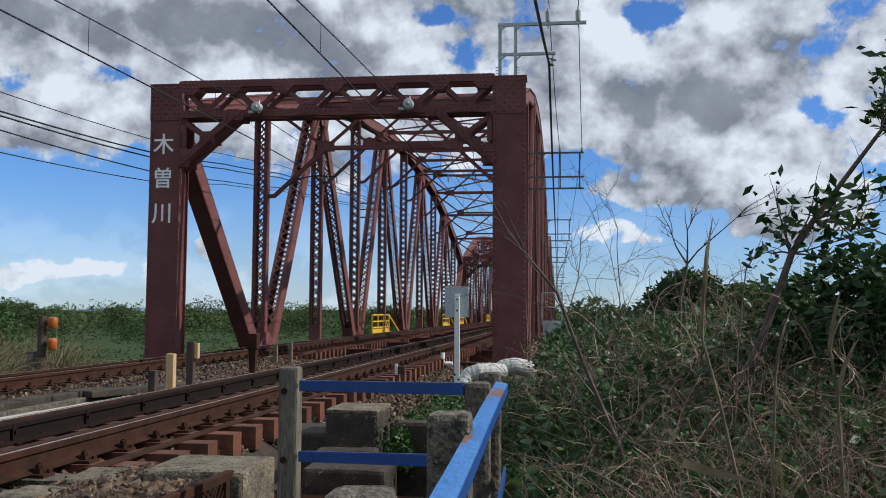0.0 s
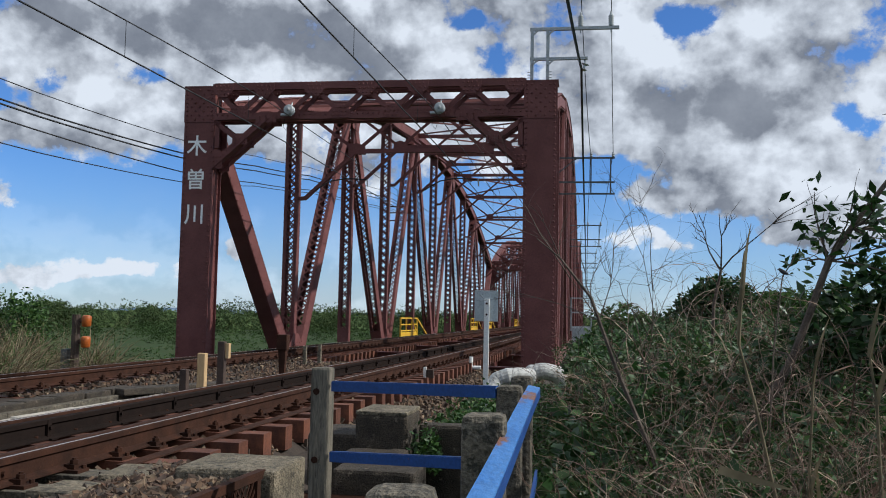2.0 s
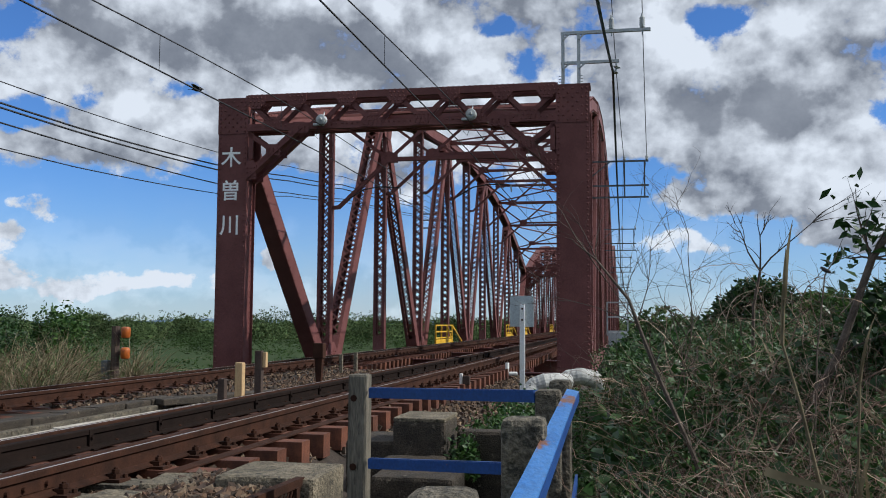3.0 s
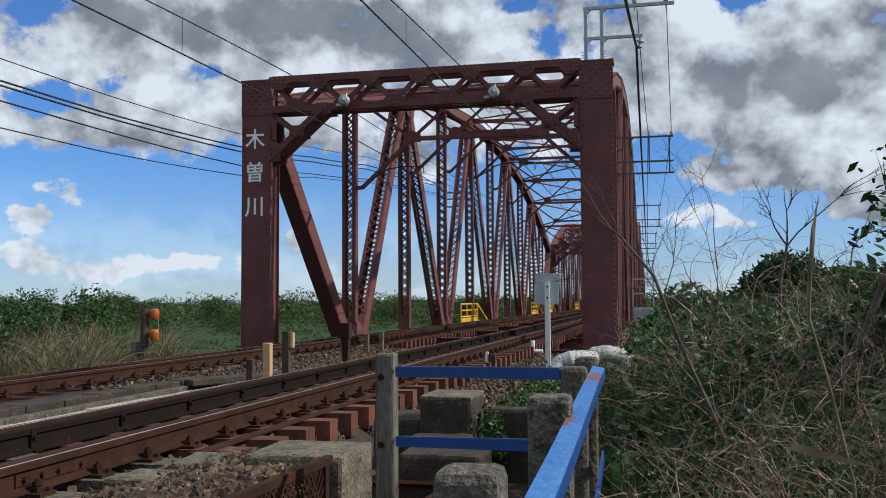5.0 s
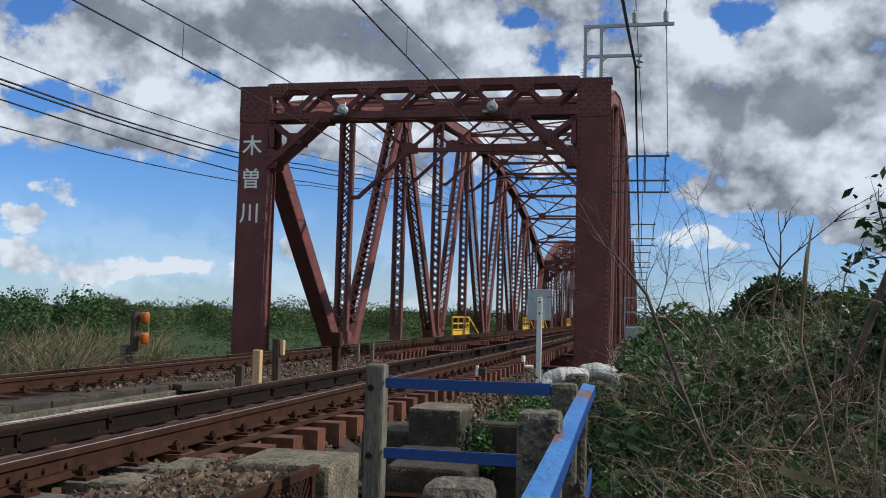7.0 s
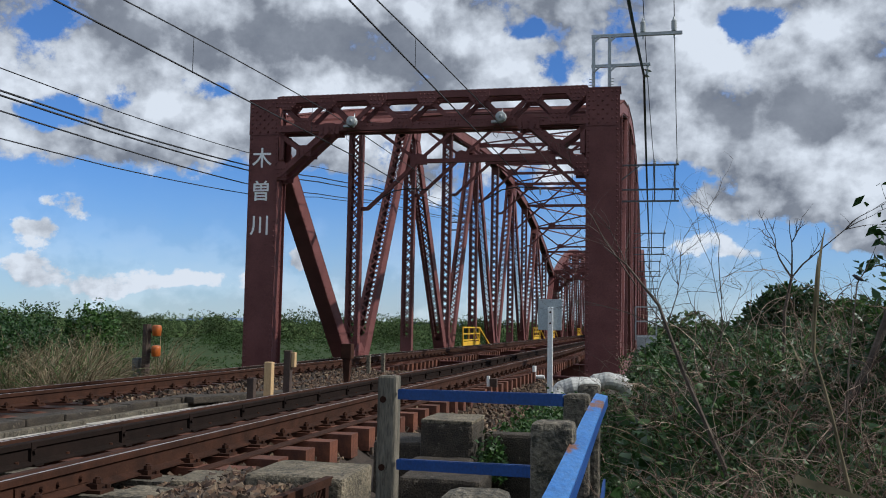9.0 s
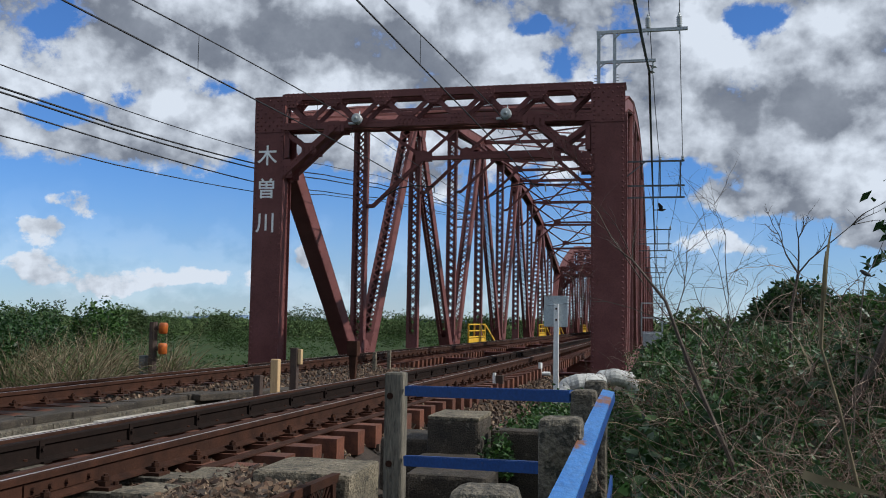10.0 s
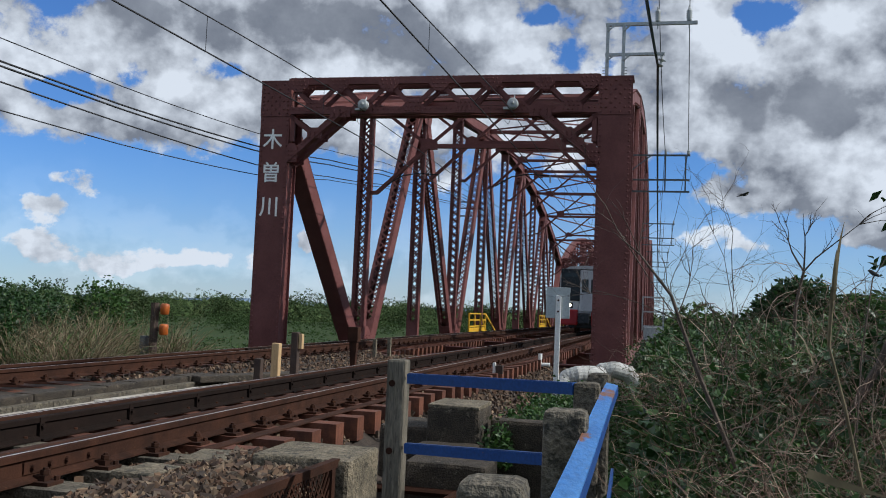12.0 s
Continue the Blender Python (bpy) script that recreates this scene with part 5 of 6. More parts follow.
# ---- plants ----
def leaf_mesh(name, pts, size, rng, aspect=0.45, up=0.3, fold=0.25):
    """Loose pointed leaves at pts, each a folded pair of faces."""
    pts = np.asarray(pts, float)
    n = len(pts)
    d = rng.normal(size=(n, 3))
    d[:, 2] = d[:, 2] * 0.6 + up
    d /= np.linalg.norm(d, axis=1)[:, None]
    s = np.cross(d, rng.normal(size=(n, 3)))
    s /= np.linalg.norm(s, axis=1)[:, None] + 1e-9
    nn = np.cross(d, s)
    ln = (size * rng.uniform(0.6, 1.35, n))[:, None]
    v = np.empty((n, 4, 3))
    v[:, 0] = pts
    v[:, 1] = pts + d * ln * 0.5 + s * ln * aspect * 0.5 + nn * ln * fold * 0.3
    v[:, 2] = pts + d * ln
    v[:, 3] = pts + d * ln * 0.5 - s * ln * aspect * 0.5 + nn * ln * fold * 0.3
    me = bpy.data.meshes.new(name)
    me.vertices.add(n * 4)
    me.vertices.foreach_set("co", v.reshape(-1))
    me.loops.add(n * 6)
    idx = (np.arange(n)[:, None] * 4 + np.array([0, 1, 2, 0, 2, 3])).reshape(-1)
    me.loops.foreach_set("vertex_index", idx.astype(np.int32))
    me.polygons.add(n * 2)
    me.polygons.foreach_set("loop_start", (np.arange(n * 2) * 3).astype(np.int32))
    me.polygons.foreach_set("loop_total", np.full(n * 2, 3, np.int32))
    me.update()
    me.validate()
    return me


def in_blobs(blobs, n, rng, shell=0.45):
    """Points gathered towards the outside of a set of ellipsoids, in small clumps."""
    vol = np.array([b[3] * b[4] * b[5] for b in blobs]) ** 0.75
    pick = rng.choice(len(blobs), n // 6 + 1, p=vol / vol.sum())
    out = []
    for k in pick:
        cx, cy, cz, rx, ry, rz = blobs[k]
        u = rng.normal(size=3)
        u /= np.linalg.norm(u)
        r = shell + (1 - shell) * rng.random() ** 0.6
        c = np.array([cx + u[0] * rx * r, cy + u[1] * ry * r, cz + u[2] * rz * r])
        out.append(c + rng.normal(size=(6, 3)) * 0.035 * np.array([rx, ry, rz]))
    return np.concatenate(out)[:n]


def branch(s, p, d, ln, r, rng, depth=2, bend=0.25, kids=3, n=4, droop=0.0):
    """A tapering crooked stem with side shoots."""
    pts, p, d = [Vector(p)], Vector(p), Vector(d).normalized()
    seg = 5
    for k in range(seg):
        d = (d + Vector((rng.uniform(-bend, bend), rng.uniform(-bend, bend), rng.uniform(-bend, bend) - droop))).normalized()
        p = p + d * ln / seg
        pts.append(p.copy())
    s.tube(pts, [r * (1 - 0.75 * k / seg) for k in range(seg + 1)], n, cap=False)
    if depth:
        for _ in range(kids):
            k = rng.randint(1, seg)
            dd = (d + Vector((rng.uniform(-1, 1), rng.uniform(-1, 1), rng.uniform(-0.3, 0.8)))).normalized()
            branch(s, pts[k], dd, ln * rng.uniform(0.35, 0.6), r * 0.5, rng, depth - 1, bend, kids, 3, droop)
    return pts


def thicket_top(x, y):
    z = 0.10 + 0.62 * min(1, max(0, (y - 2.4) / 3.6)) + 0.20 * min(1, max(0, (y - 6) / 6))
    z += 0.14 * noise.noise((x * 1.3, y * 0.9, 1.0)) + 0.10 * min(1, max(0, x - 0.5))
    if x < 0.5:
        z -= (0.5 - x) * 0.45
    return z


def thicket():
    """The overgrown slope beside the fence: leaves, bare stems, dry grass."""
    rng, nr = random.Random(11), np.random.default_rng(11)
    t = thing("thicket", "dense thicket of green weeds and bare brown stems on the slope", "bush", kind="stuff")
    pts = []
    while len(pts) < 46000:
        y = 2.6 + 15 * rng.random() ** 1.5
        x0 = -0.05 if y < 8 else -0.05 - min(0.5, (y - 8) * 0.07)
        x = rng.uniform(x0, 0.8 + y * 0.45)
        if rng.random() < 0.45 + 0.55 * (noise.noise((x * 2.2, y * 1.6, 7)) > -0.1):
            zt = thicket_top(x, y)
            pts.append((x, y, zt - abs(rng.gauss(0, 0.28)) - 0.04))
    part_mesh("leaves", leaf_mesh("leaves", pts, 0.045, nr, 0.42, 0.4), LEAF_MID, t, "small green leaves")
    # lower layer in darker green, so the colour itself holds the thicket's inner shade
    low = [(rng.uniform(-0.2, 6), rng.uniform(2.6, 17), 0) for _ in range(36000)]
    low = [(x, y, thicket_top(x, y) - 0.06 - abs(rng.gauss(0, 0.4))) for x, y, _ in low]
    part_mesh("under_leaves", leaf_mesh("under_leaves", low, 0.10, nr, 0.6, 0.2), LEAF_DARK, t, "leaves below with shade in their dark colour")
    near = []
    while len(near) < 11000:
        y = 2.6 + 8 * rng.random() ** 1.4
        x = rng.uniform(-0.02, 0.7 + y * 0.42)
        if noise.noise((x * 1.7, y * 1.3, 2)) > -0.12 or x < 0.25:
            near.append((x, y, thicket_top(x, y) + 0.05 - abs(rng.gauss(0, 0.20))))
    part_mesh("leaves", leaf_mesh("leaves", near, 0.036, nr, 0.45, 0.3), LEAF_MID, t, "small green leaves")
    s = Soup()
    for _ in range(330):
        y = 2.7 + 9.5 * rng.random() ** 1.3
        x = rng.uniform(0.0, 0.6 + y * 0.33)
        zt = thicket_top(x, y)
        ln = rng.uniform(0.55, 1.0)
        branch(s, (x, y, zt - ln * rng.uniform(0.75, 1.0)), (rng.uniform(-0.7, 0.7), rng.uniform(-0.5, 0.4), 1), ln, rng.uniform(0.003, 0.008), rng, 2, 0.32, 3, 4, 0.07)
    s.put("bare_stems", TWIG, t, "bare grey-brown stems")
    s = Soup()
    for _ in range(360):
        y = 2.6 + 4.2 * rng.random() ** 1.2
        x = rng.uniform(0.05, 0.45 + y * 0.30)
        ln = rng.uniform(0.35, 0.7)
        branch(s, (x, y, thicket_top(x, y) - ln * rng.uniform(0.55, 1.0)), (rng.uniform(-0.9, 0.9), rng.uniform(-0.6, 0.2), 0.9), ln, rng.uniform(0.0025, 0.0055), rng, 2, 0.36, 3, 3, 0.08)
    for _ in range(330):
        y = rng.uniform(2.35, 3.9)
        x = rng.uniform(0.08, 0.35 + y * 0.36)
        ln = rng.uniform(0.25, 0.55)
        branch(s, (x, y, thicket_top(x, y) - ln * rng.uniform(0.35, 0.9)), (rng.uniform(-0.9, 0.9), rng.uniform(-0.7, 0.2), 0.8), ln, rng.uniform(0.002, 0.004), rng, 2, 0.34, 3, 3, 0.08)
    for _ in range(80):
        y = rng.uniform(4.2, 8.5)
        x = rng.uniform(0.05, 0.35 + y * 0.26)
        ln = rng.uniform(0.4, 0.8)
        branch(s, (x, y, thicket_top(x, y) - ln * rng.uniform(0.25, 0.7)), (rng.uniform(-0.9, 0.9), rng.uniform(-0.6, 0.2), 0.8), ln, rng.uniform(0.004, 0.008), rng, 2, 0.36, 3, 3, 0.09)
    s.put("front_stems", TWIG_PALE, t, "dry twigs with sunlight in their pale colour")
    # dry blades
    b = Soup()
    for _ in range(260):
        y = 2.7 + 5 * rng.random() ** 1.5
        x = rng.uniform(0.05, 0.5 + y * 0.36)
        zt = thicket_top(x, y) - 0.5
        d = Vector((rng.uniform(-0.5, 0.5), rng.uniform(-0.3, 0.3), 1)).normalized()
        ln, w = rng.uniform(0.35, 0.75), rng.uniform(0.006, 0.014)
        blade(b, (x, y, zt), d, ln, w, rng)
    b.put("dry_grass", REED, t, "straw-coloured dry grass blades")
    b = Soup()
    for _ in range(64):
        y = rng.uniform(2.6, 3.6)
        x = rng.uniform(0.6, 0.5 + y * 0.36)
        d = Vector((rng.uniform(-0.7, 0.7), rng.uniform(-0.3, 0.3), 1))
        blade(b, (x, y, thicket_top(x, y) - 0.25), d, rng.uniform(0.2, 0.42), rng.uniform(0.010, 0.020), rng, rng.uniform(0.05, 0.4))
    b.put("broad_leaves", REED, t, "broad curled dry leaves")


def blade(s, p, d, ln, w, rng, droop=0.35, seg=5):
    p, d = Vector(p), Vector(d).normalized()
    side = d.cross(Vector((rng.uniform(-1, 1), rng.uniform(-1, 1), 0.1))).normalized()
    pts = []
    for k in range(seg + 1):
        ww = w * (1 - (k / seg) ** 2) + 0.0008
        pts += [p - side * ww, p + side * ww]
        d = (d + Vector((d.x * 0.3, d.y * 0.3, -droop * k / seg))).normalized()
        p = p + d * ln / seg
    s.add(pts, [(2 * k, 2 * k + 1, 2 * k + 3, 2 * k + 2) for k in range(seg)])


thicket()


def saplings():
    rng = random.Random(5)
    # leaning bare stem across the end post
    t = thing("bare_sapling", "leaning bare grey sapling with fine twigs before the bridge post", "sapling", (0, 0, 0), group="bare saplings")
    s = Soup()
    p = [Vector(q) for q in ((0.42, 4.6, -0.3), (0.30, 4.5, 0.28), (0.12, 4.5, 0.70), (0.0, 4.5, 1.03), (-0.15, 4.5, 1.22), (-0.26, 4.5, 1.31))]
    s.tube(p, [0.013, 0.012, 0.010, 0.008, 0.005, 0.002], 6)
    for k in (2, 3, 3, 4, 4):
        branch(s, p[k], (rng.uniform(-1, 0.6), 0.2, rng.uniform(0.3, 1)), 0.32, 0.003, rng, 1, 0.3, 3, 3)
    s.put("stem", BARK, t)
    # curly leafless clump
    for x, y, h, r, n, lean in ((0.34, 6.0, 0.95, 0.009, 5, -0.18), (0.38, 6.2, 1.22, 0.010, 5, -0.14), (0.22, 5.8, 1.08, 0.008, 5, -0.28), (0.50, 6.4, 1.0, 0.008, 5, 0.05)):
        t = thing("bare_sapling", "bare curling grey sapling above the thicket", "sapling", (x, y, 0.1), group="bare saplings")
        s = Soup()
        branch(s, (0, 0, -0.5), (lean, 0, 1), h + 0.5, r, rng, 3, 0.30, n, 5, 0.035)
        s.put("stem", BARK, t)
    # forked dead sapling against the sky
    t = thing("bare_sapling", "dark dead sapling forking into fine bare twigs", "sapling", (0.88, 7.0, -0.4), group="bare saplings")
    s = Soup()
    a = [(0, 0, 0), (0.0, 0, 0.9), (0.02, 0, 1.45), (0.07, 0, 1.70)]
    s.tube(a, [0.016, 0.014, 0.012, 0.010], 6)
    for d, ln in (((0.55, 0, 0.85), 0.62), ((0.12, 0.1, 1), 0.42), ((-0.55, 0.1, 0.8), 0.42)):
        branch(s, a[3], d, ln, 0.009, rng, 2, 0.22, 4, 4)
    s.put("stem", BARK, t)
    # dry reed canes
    for path, w in ((((0.62, 3.2, -0.1), (0.60, 3.2, 0.33), (0.53, 3.2, 0.66), (0.48, 3.2, 0.85), (0.49, 3.2, 1.0)), 0.008), (((0.93, 3.2, -0.1), (0.92, 3.2, 0.38), (0.91, 3.2, 0.67), (0.89, 3.2, 0.82)), 0.007), (((0.72, 3.4, -0.1), (0.74, 3.4, 0.3), (0.76, 3.4, 0.72)), 0.006)):
        t = thing("reed_cane", "dry straw-coloured reed cane with a curled leaf", "reed", (0, 0, 0), group="reed canes")
        Soup().tube(path, [w * (1 - 0.15 * k) for k in range(len(path))], 6).put("cane", REED, t)
        for k in range(3):
            b = Soup()
            blade(b, path[-1 - (k % 2)], (rng.uniform(-0.06, 0.22), 0, 1), rng.uniform(0.16, 0.26), 0.008, rng, 0.03)
            b.put("leaf", REED, t)
    t = thing("reed_leaf", "long pale dry reed leaf lying over the weeds", "reed", (0, 0, 0), group="reed canes")
    b = Soup()
    blade(b, (0.36, 2.8, 0.50), (0.9, 0, -0.35), 0.22, 0.012, rng, 0.1)
    b.put("leaf", REED, t)


saplings()


def near_tree():
    """The slanting tree with leafy ends beside the path."""
    rng, nr = random.Random(8), np.random.default_rng(8)
    t = thing("slanting_tree", "slanting young tree with grey stem and glossy green leaves", "tree", (0, 0, 0))
    s = Soup()
    trunk = [Vector(q) for q in ((0.62, 4.9, -0.6), (0.81, 5.0, 0.34), (1.03, 5.0, 0.75), (1.21, 5.0, 1.25), (1.32, 5.0, 1.42), (1.67, 5.0, 1.89), (1.80, 5.05, 2.25))]
    s.tube(trunk, [0.026, 0.024, 0.021, 0.018, 0.015, 0.010, 0.004], 8)
    tips = []
    for k in (2, 3, 3, 4, 4, 5, 5, 5, 6):
        base = trunk[k]
        for _ in range(3):
            d = (rng.uniform(-0.3, 1.2), rng.uniform(-0.6, 0.8), rng.uniform(-0.2, 0.9))
            tips += branch(s, base, d, rng.uniform(0.35, 0.7), 0.007, rng, 1, 0.2, 3, 4)[2:]
    s.put("trunk", BARK, t)
    pts = []
    for p in tips:
        for _ in range(7):
            pts.append((p.x + rng.gauss(0, 0.055), p.y + rng.gauss(0, 0.06), p.z + rng.gauss(0, 0.04)))
    blobs = [(1.80, 5.2, 2.0, 0.14, 0.25, 0.16), (1.62, 5.3, 1.12, 0.36, 0.4, 0.17), (1.95, 5.2, 1.0, 0.5, 0.5, 0.35), (1.5, 5.6, 0.8, 0.4, 0.5, 0.25), (2.1, 5.3, 0.5, 0.6, 0.6, 0.4), (1.5, 5.4, 0.4, 0.5, 0.4, 0.3)]
    pts = np.concatenate([np.array(pts), in_blobs(blobs, 7500, nr, 0.2)])
    part_mesh("crown", leaf_mesh("crown", pts, 0.075, nr, 0.45, 0.1), LEAF_DARK, t, "glossy dark green leaves")


near_tree()


def shrub(x, y, z, rx, ry, rz, n, size, label, material, seed, lumps=9, name="shrub", cap=()):
    rng, nr = random.Random(seed), np.random.default_rng(seed)
    t = thing(name, label, "shrub" if name == "shrub" else "tree", (x, y, z), group="shrubs" if name == "shrub" else "trees")
    blobs = [(0, 0, rz * 0.46, rx * 0.85, ry * 0.85, rz * 0.46)]
    for _ in range(lumps):
        a, e = rng.uniform(0, 6.28), rng.uniform(0.3, 0.74)
        k = rng.uniform(0.32, 0.5)
        rr = math.sqrt(max(0.05, 1 - (e - 0.35) ** 2))
        blobs.append((math.cos(a) * rx * 0.64 * rr, math.sin(a) * ry * 0.64 * rr, rz * e * 0.86, rx * k * 1.1, ry * k * 1.1, rz * k * 0.6))
    part_mesh("crown", leaf_mesh("crown", in_blobs(blobs, int(n * 1.7), nr, 0.55), size * 0.9, nr, 0.55, 0.15), material, t)
    if cap:
        part_mesh("crown", leaf_mesh("crown", in_blobs(cap, n // 2, nr, 0.35), size * 0.8, nr, 0.5, 0.15), material, t)
    s = Soup()
    for _ in range(5):
        branch(s, (rng.uniform(-0.1, 0.1) * rx, rng.uniform(-0.1, 0.1) * ry, -rz * 0.2), (rng.uniform(-0.3, 0.3), rng.uniform(-0.3, 0.3), 1.2), rz * 0.62, 0.012 * rz, rng, 1, 0.2, 3, 5)
    s.put("trunk", BARK, t)
    return t


shrub(1.80, 13.0, -1.8, 1.15, 1.0, 3.5, 26000, 0.09, "rounded dark green shrub rising over the thicket", LEAF_DARK, 21, 26, cap=[(0.0, 0, 3.12, 0.42, 0.4, 0.24), (-0.32, 0.1, 2.95, 0.3, 0.3, 0.2), (0.34, -0.1, 2.92, 0.34, 0.35, 0.22), (0.05, 0, 2.6, 0.72, 0.6, 0.3), (0.75, 0.1, 2.6, 0.5, 0.5, 0.26)])
shrub(2.8, 12.4, -1.9, 1.3, 1.2, 3.6, 20000, 0.088, "sunlit green shrub behind the thicket", LEAF, 22, 26, cap=[(-0.3, 0, 3.0, 0.45, 0.45, 0.26), (0.2, 0, 2.95, 0.42, 0.45, 0.28), (0.0, 0, 2.5, 0.9, 0.7, 0.3)])
shrub(4.0, 11.5, -1.9, 1.6, 1.3, 3.6, 17000, 0.09, "broad green shrub behind the slanting tree", LEAF, 23, 26)
shrub(0.62, 14.5, -1.8, 0.85, 1.4, 2.9, 8000, 0.09, "green weedy shrub beside the bridge post", LEAF, 24, 12, cap=[(-0.12, 0, 2.74, 0.4, 0.45, 0.24), (0.35, 0, 2.6, 0.4, 0.4, 0.25), (0.0, 0, 2.3, 0.6, 0.6, 0.3)])
shrub(5.6, 13.0, -2.0, 2.0, 1.6, 3.6, 9000, 0.11, "broad dark shrub on the slope", LEAF_DARK, 25, 12)
shrub(2.5, 8.6, -1.4, 0.9, 0.9, 2.4, 8000, 0.08, "leafy green shrub on the slope", LEAF_DARK, 26, 12)
shrub(1.5, 9.2, -1.4, 0.8, 0.9, 2.25, 7000, 0.08, "dense green shrub within the thicket", LEAF_DARK, 28, 12)
shrub(0.15, 19.5, -1.8, 0.9, 1.5, 2.3, 5500, 0.09, "green shrub by the bridge abutment", LEAF, 27)
# on the far side of the tracks
shrub(-14.6, 19.6, -2.8, 1.5, 1.6, 4.45, 20000, 0.10, "tall dark green bush beyond the far track", LEAF_DARK, 31, 14)
shrub(-13.2, 20.4, -2.8, 0.8, 0.9, 4.6, 7000, 0.12, "leafy green bush with pale top beyond the far track", LEAF, 32, 10)
shrub(-18.2, 21.0, -3.2, 2.0, 1.8, 4.55, 16000, 0.11, "dark green bush beyond the far track", LEAF_DARK, 33, 14)


shrub(-12.3, 15.2, -1.9, 0.8, 0.9, 3.15, 11000, 0.10, "dark leafy bush beside the reeds", LEAF_DARK, 34, 14)
shrub(-13.0, 17.6, -2.2, 0.9, 0.9, 3.5, 9000, 0.10, "green leafy bush behind the reeds", LEAF_DARK, 35, 14)


def weeds(x0, y0, x1, y1, z, n, seed, label, rise=0.08):
    rng, nr = random.Random(seed), np.random.default_rng(seed)
    t = thing("weeds", label, "weeds", kind="stuff")
    pts = [(rng.uniform(x0, x1), rng.uniform(y0, y1), z + abs(rng.gauss(0, rise))) for _ in range(n)]
    part_mesh("leaves", leaf_mesh("leaves", pts, 0.05, nr, 0.6, 0.3), LEAF_MID, t)


weeds(-1.35, 8.1, -0.2, 14.0, -0.50, 5200, 51, "low green ivy and weeds behind the concrete blocks")
weeds(-1.42, 7.5, -1.20, 7.74, -0.35, 500, 52, "green ivy hanging on the low wall", 0.16)
weeds(-1.42, 8.1, -0.5, 12.0, -0.22, 4200, 54, "thick green ivy behind the low wall", 0.12)
weeds(-1.3, 13.0, 0.0, 20.0, -0.55, 4200, 53, "low green weeds round the pipe")


def reeds():
    """Tall dry pampas-like grass beyond the far track."""
    rng = random.Random(9)
    t = thing("reed_bed", "tall dry straw-coloured reeds with green blades beyond the far track", "reeds", kind="stuff")
    dry, green = Soup(), Soup()
    for _ in range(10500):
        x, y = rng.uniform(-12.9, -9.9), rng.uniform(14.2, 18.8)
        if x > -10.75 and 15.8 < y < 17.6:
            continue
        h = (rng.uniform(1.2, 2.15) + 0.4 * noise.noise((x * 1.1, y * 1.1, 3))) * (0.92 if x > -10.2 else 1.0)
        d = Vector((rng.gauss(0, 0.28), rng.gauss(0, 0.28), 1))
        blade(dry if rng.random() < 0.78 else green, (x, y, -0.95 - (-9.7 - x) * 0.12), d, h, rng.uniform(0.006, 0.013), rng, rng.uniform(0.25, 1.1))
    dry.put("dry_blades", REED, t, "dry straw-coloured blades")
    green.put("green_blades", LEAF, t, "green blades")


reeds()


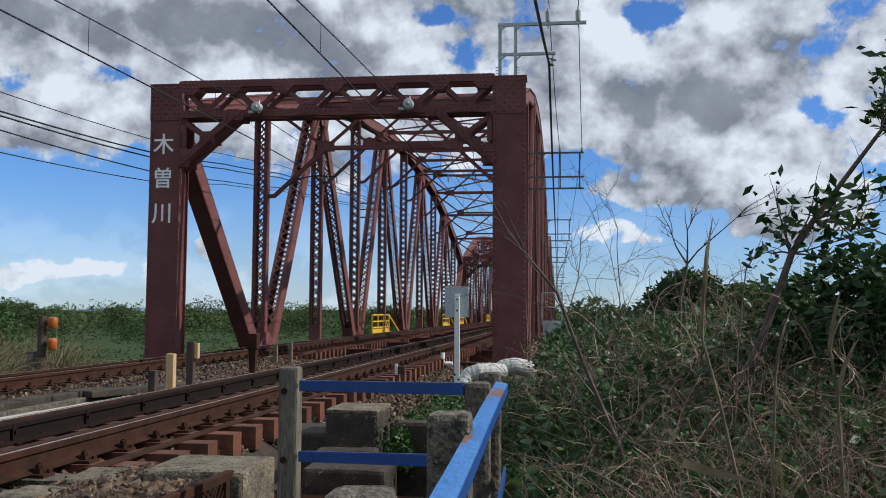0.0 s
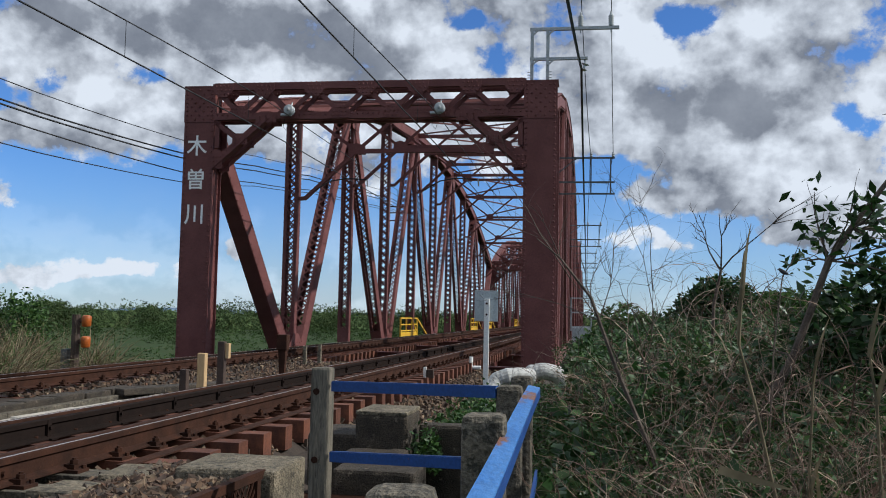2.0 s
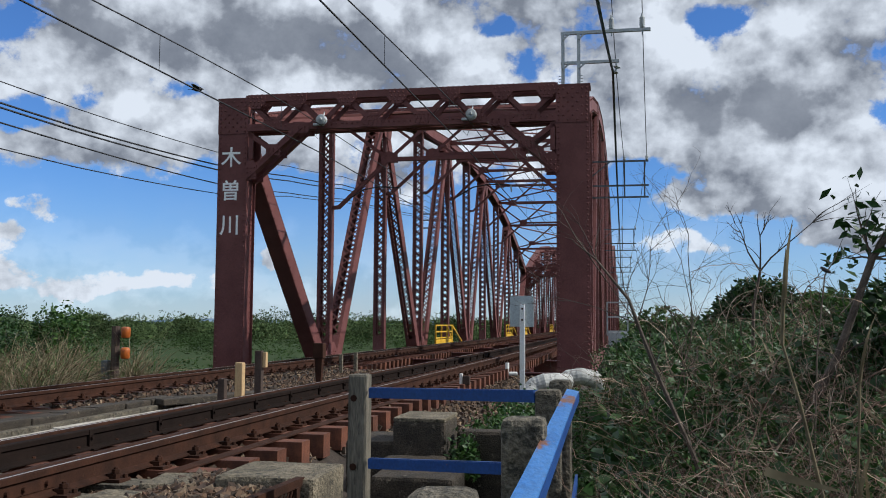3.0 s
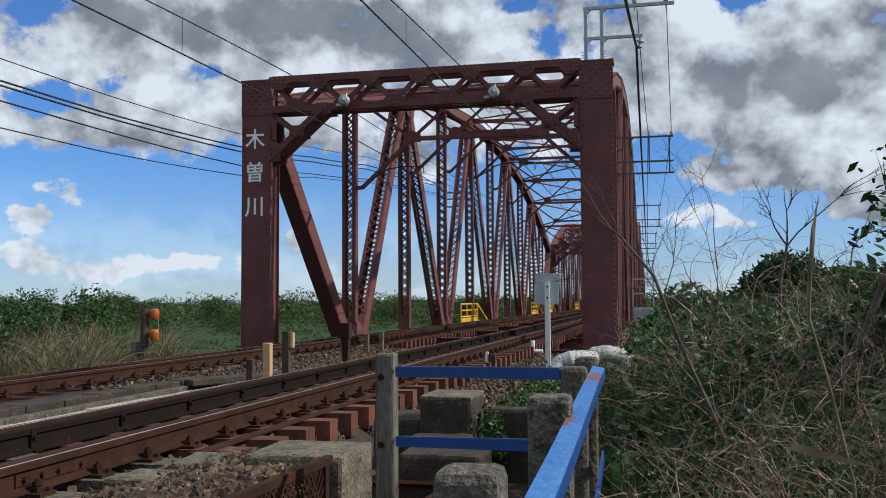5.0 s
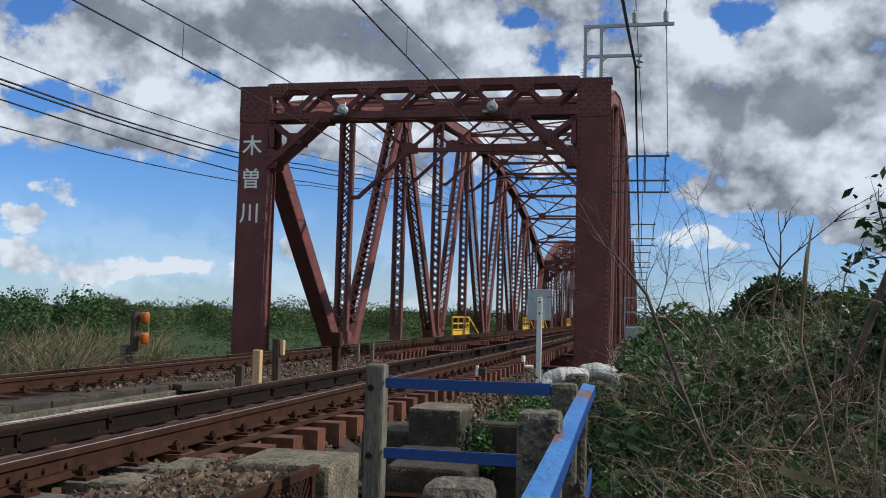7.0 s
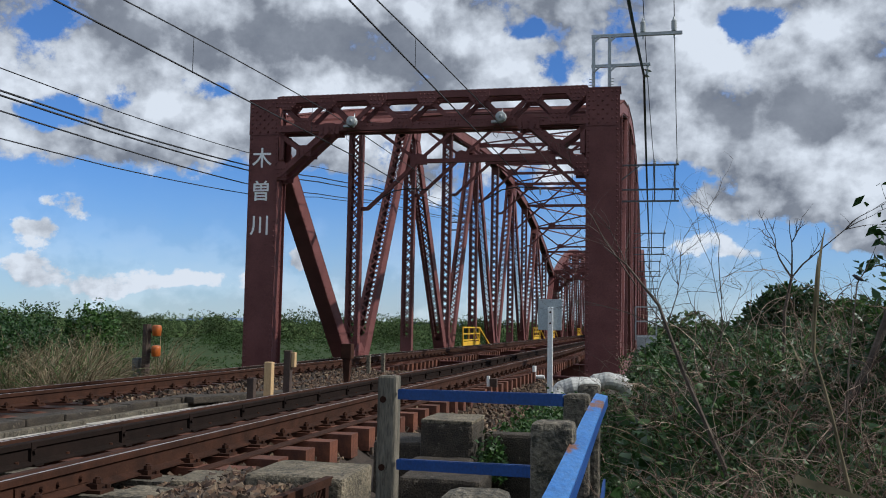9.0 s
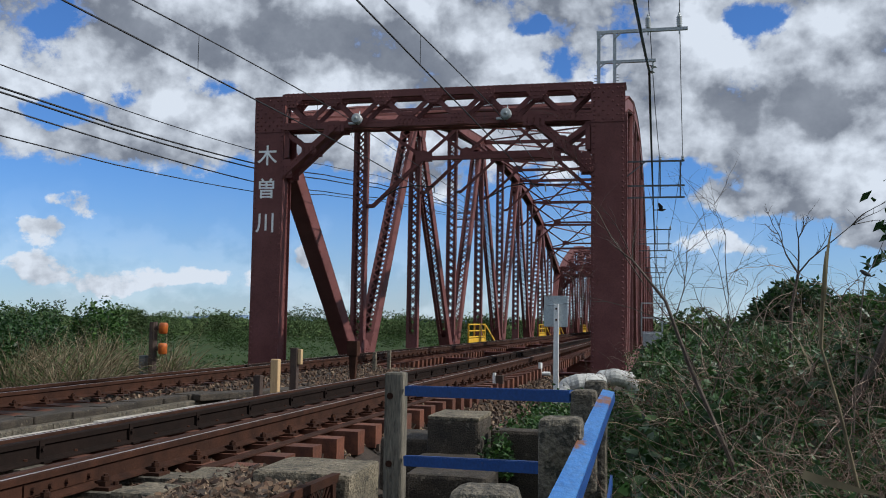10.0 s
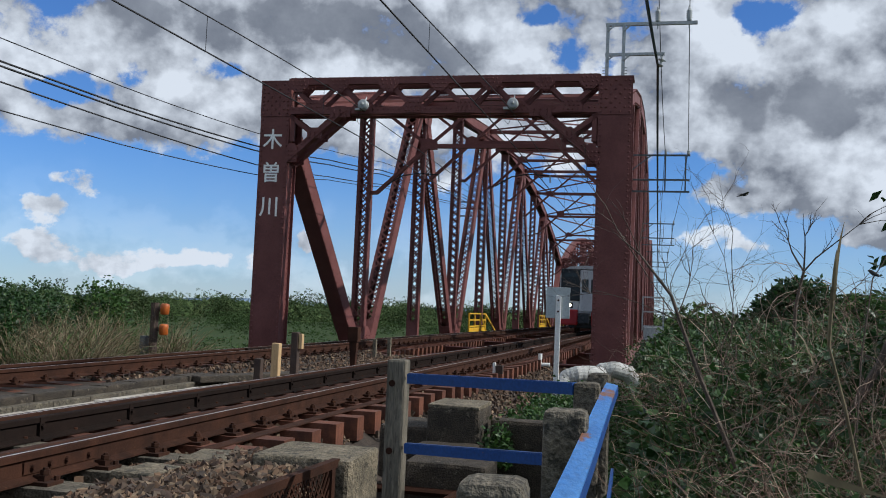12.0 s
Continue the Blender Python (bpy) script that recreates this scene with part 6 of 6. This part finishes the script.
def far_woods():
    nr, rng = np.random.default_rng(40), random.Random(40)
    # shrubs over the plain, towards the far bank
    low, trees = [], []
    for k in range(900):
        a = rng.uniform(-54, 16)
        d = rng.uniform(205, 300) if k < 420 else rng.uniform(290, 430)
        if k < 130:
            d = rng.uniform(110, 205)
        x, y = d * math.sin(radians(a)), d * math.cos(radians(a))
        if -14 < x < 2 and y < 140:
            continue
        if k < 420:
            h, w = (rng.uniform(0.5, 1.0) if k < 130 else rng.uniform(1.6, 3.4)), rng.uniform(2.5, 6.5)
            low.append((x, y, -5.4 + h * 0.4, w, w * 0.8, h * 0.62))
        else:
            h, w = rng.uniform(5.5, 8.5) + rng.random() ** 3 * 3.4, rng.uniform(3.0, 7.5)
            trees.append((x, y, -5.4 + h * 0.5, w, w * 0.8, h * 0.52))
    t = thing("riverside_scrub", "belt of low green scrub and willows over the river plain", "scrub", kind="stuff")
    part_mesh("scrub", leaf_mesh("scrub", in_blobs(low, 120000, nr, 0.7), 0.30, nr, 0.6, 0.3), LEAF_LOW, t)
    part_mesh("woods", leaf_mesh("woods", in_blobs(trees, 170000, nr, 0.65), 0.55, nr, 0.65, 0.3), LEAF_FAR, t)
    s = Soup()
    # a treeline far behind that closes the plain
    for k in range(260):
        a = radians(-60 + 95 * k / 260)
        d = 420 + 60 * math.sin(k * 1.3)
        x, y = d * math.sin(a), d * math.cos(a)
        h = 7.0 + 0.9 * math.sin(k * 0.7) + rng.uniform(-0.8, 1.2)
        w = rng.uniform(5, 8)
        s.add([(x - w, y, -6), (x + w, y, -6), (x + w * 0.6, y + 3, -6 + h * 0.8), (x, y + 3, -6 + h), (x - w * 0.6, y + 3, -6 + h * 0.8), (x, y + 9, -6)], [(0, 1, 2, 3, 4), (0, 4, 5), (1, 5, 2), (2, 5, 3), (3, 5, 4)])
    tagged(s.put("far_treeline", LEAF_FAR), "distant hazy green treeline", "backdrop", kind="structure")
    for x, y, h, w in ((-147, 300, 9.6, 3.6), (-178, 290, 10.2, 6.5), (-190, 300, 11.2, 6.0), (-205, 285, 9.8, 7), (-222, 290, 10.6, 6), (-125, 310, 9.4, 6.5), (-112, 330, 9.6, 6), (-60, 320, 9.8, 6.0), (-40, 310, 9.2, 6), (-88, 320, 10.2, 6.0)):
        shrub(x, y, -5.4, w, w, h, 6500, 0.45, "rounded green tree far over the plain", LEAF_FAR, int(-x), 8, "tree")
    r = Soup()
    xs = [-3200 + 160 * k for k in range(36)]
    vs = [(x, 3400 + 200 * math.sin(k), -10) for k, x in enumerate(xs)] + [(x, 3500, 9 + 16 * noise.noise((k * 0.35, 0, 0)) + 10 * noise.noise((k * 1.3, 4, 0))) for k, x in enumerate(xs)]
    n = len(xs)
    r.add(vs, [(k, k + 1, n + k + 1, n + k) for k in range(n - 1)])
    tagged(r.put("backdrop", HILL), "faint blue hills on the horizon", "backdrop", kind="structure")


far_woods()


# ---- what moves ----
def motions():
    walk(train, [(0, pose(-3.89, 291, 0)), (6, pose(-3.89, 171.5, 0)), (11, pose(-3.89, 71.6, 0)), (11.5, pose(-3.89, 61.6, 0)), (12, pose(-3.89, 51.3, 0))])
    # the crow crosses before the bridge from the side and is gone
    walk(flier, [(0, pose(-84, 43, 2.0, 0, 8, -82)), (2.7, pose(-26.0, 40, 10.7, 0, 10, -80)), (3.2, pose(-15.3, 40, 12.55, 0, 6, -80)), (4.4, pose(9, 40, 17.5, 0, 4, -80)), (12, pose(165, 42, 42, 0, 0, -80))])
    walk(glider, [(0, pose(-2.6, 300, 9.0, 0, 0, 180)), (8.5, pose(-1.6, 85, 8.0, 0, 0, 180)), (9.5, pose(-1.0, 64, 8.0, 0, 0, 200)), (10, pose(0.29, 60, 8.19, 0, -14, 260)), (10.5, pose(2.0, 60, 8.56, 0, 18, 280)), (11.5, pose(3.4, 60, 8.61, 0, 6, 290)), (12, pose(5.04, 60, 8.87, 0, -8, 300))])
    for wings, t0, beat in ((flier_wings, 0.0, 0.22), (glider_wings, 0.1, 0.30)):
        for w, s in zip(wings, (-1, 1)):
            rows, k = [], 0
            while k * beat / 2 < 12:
                rows.append((k * beat / 2, pose(0, 0, 0.03, 0, (-s if k % 2 else s) * (32 if k % 2 else 22), 0)))
                k += 1
            rows.append((12, pose(0, 0, 0.03, 0, 0, 0)))
            walk(w, rows)


motions()
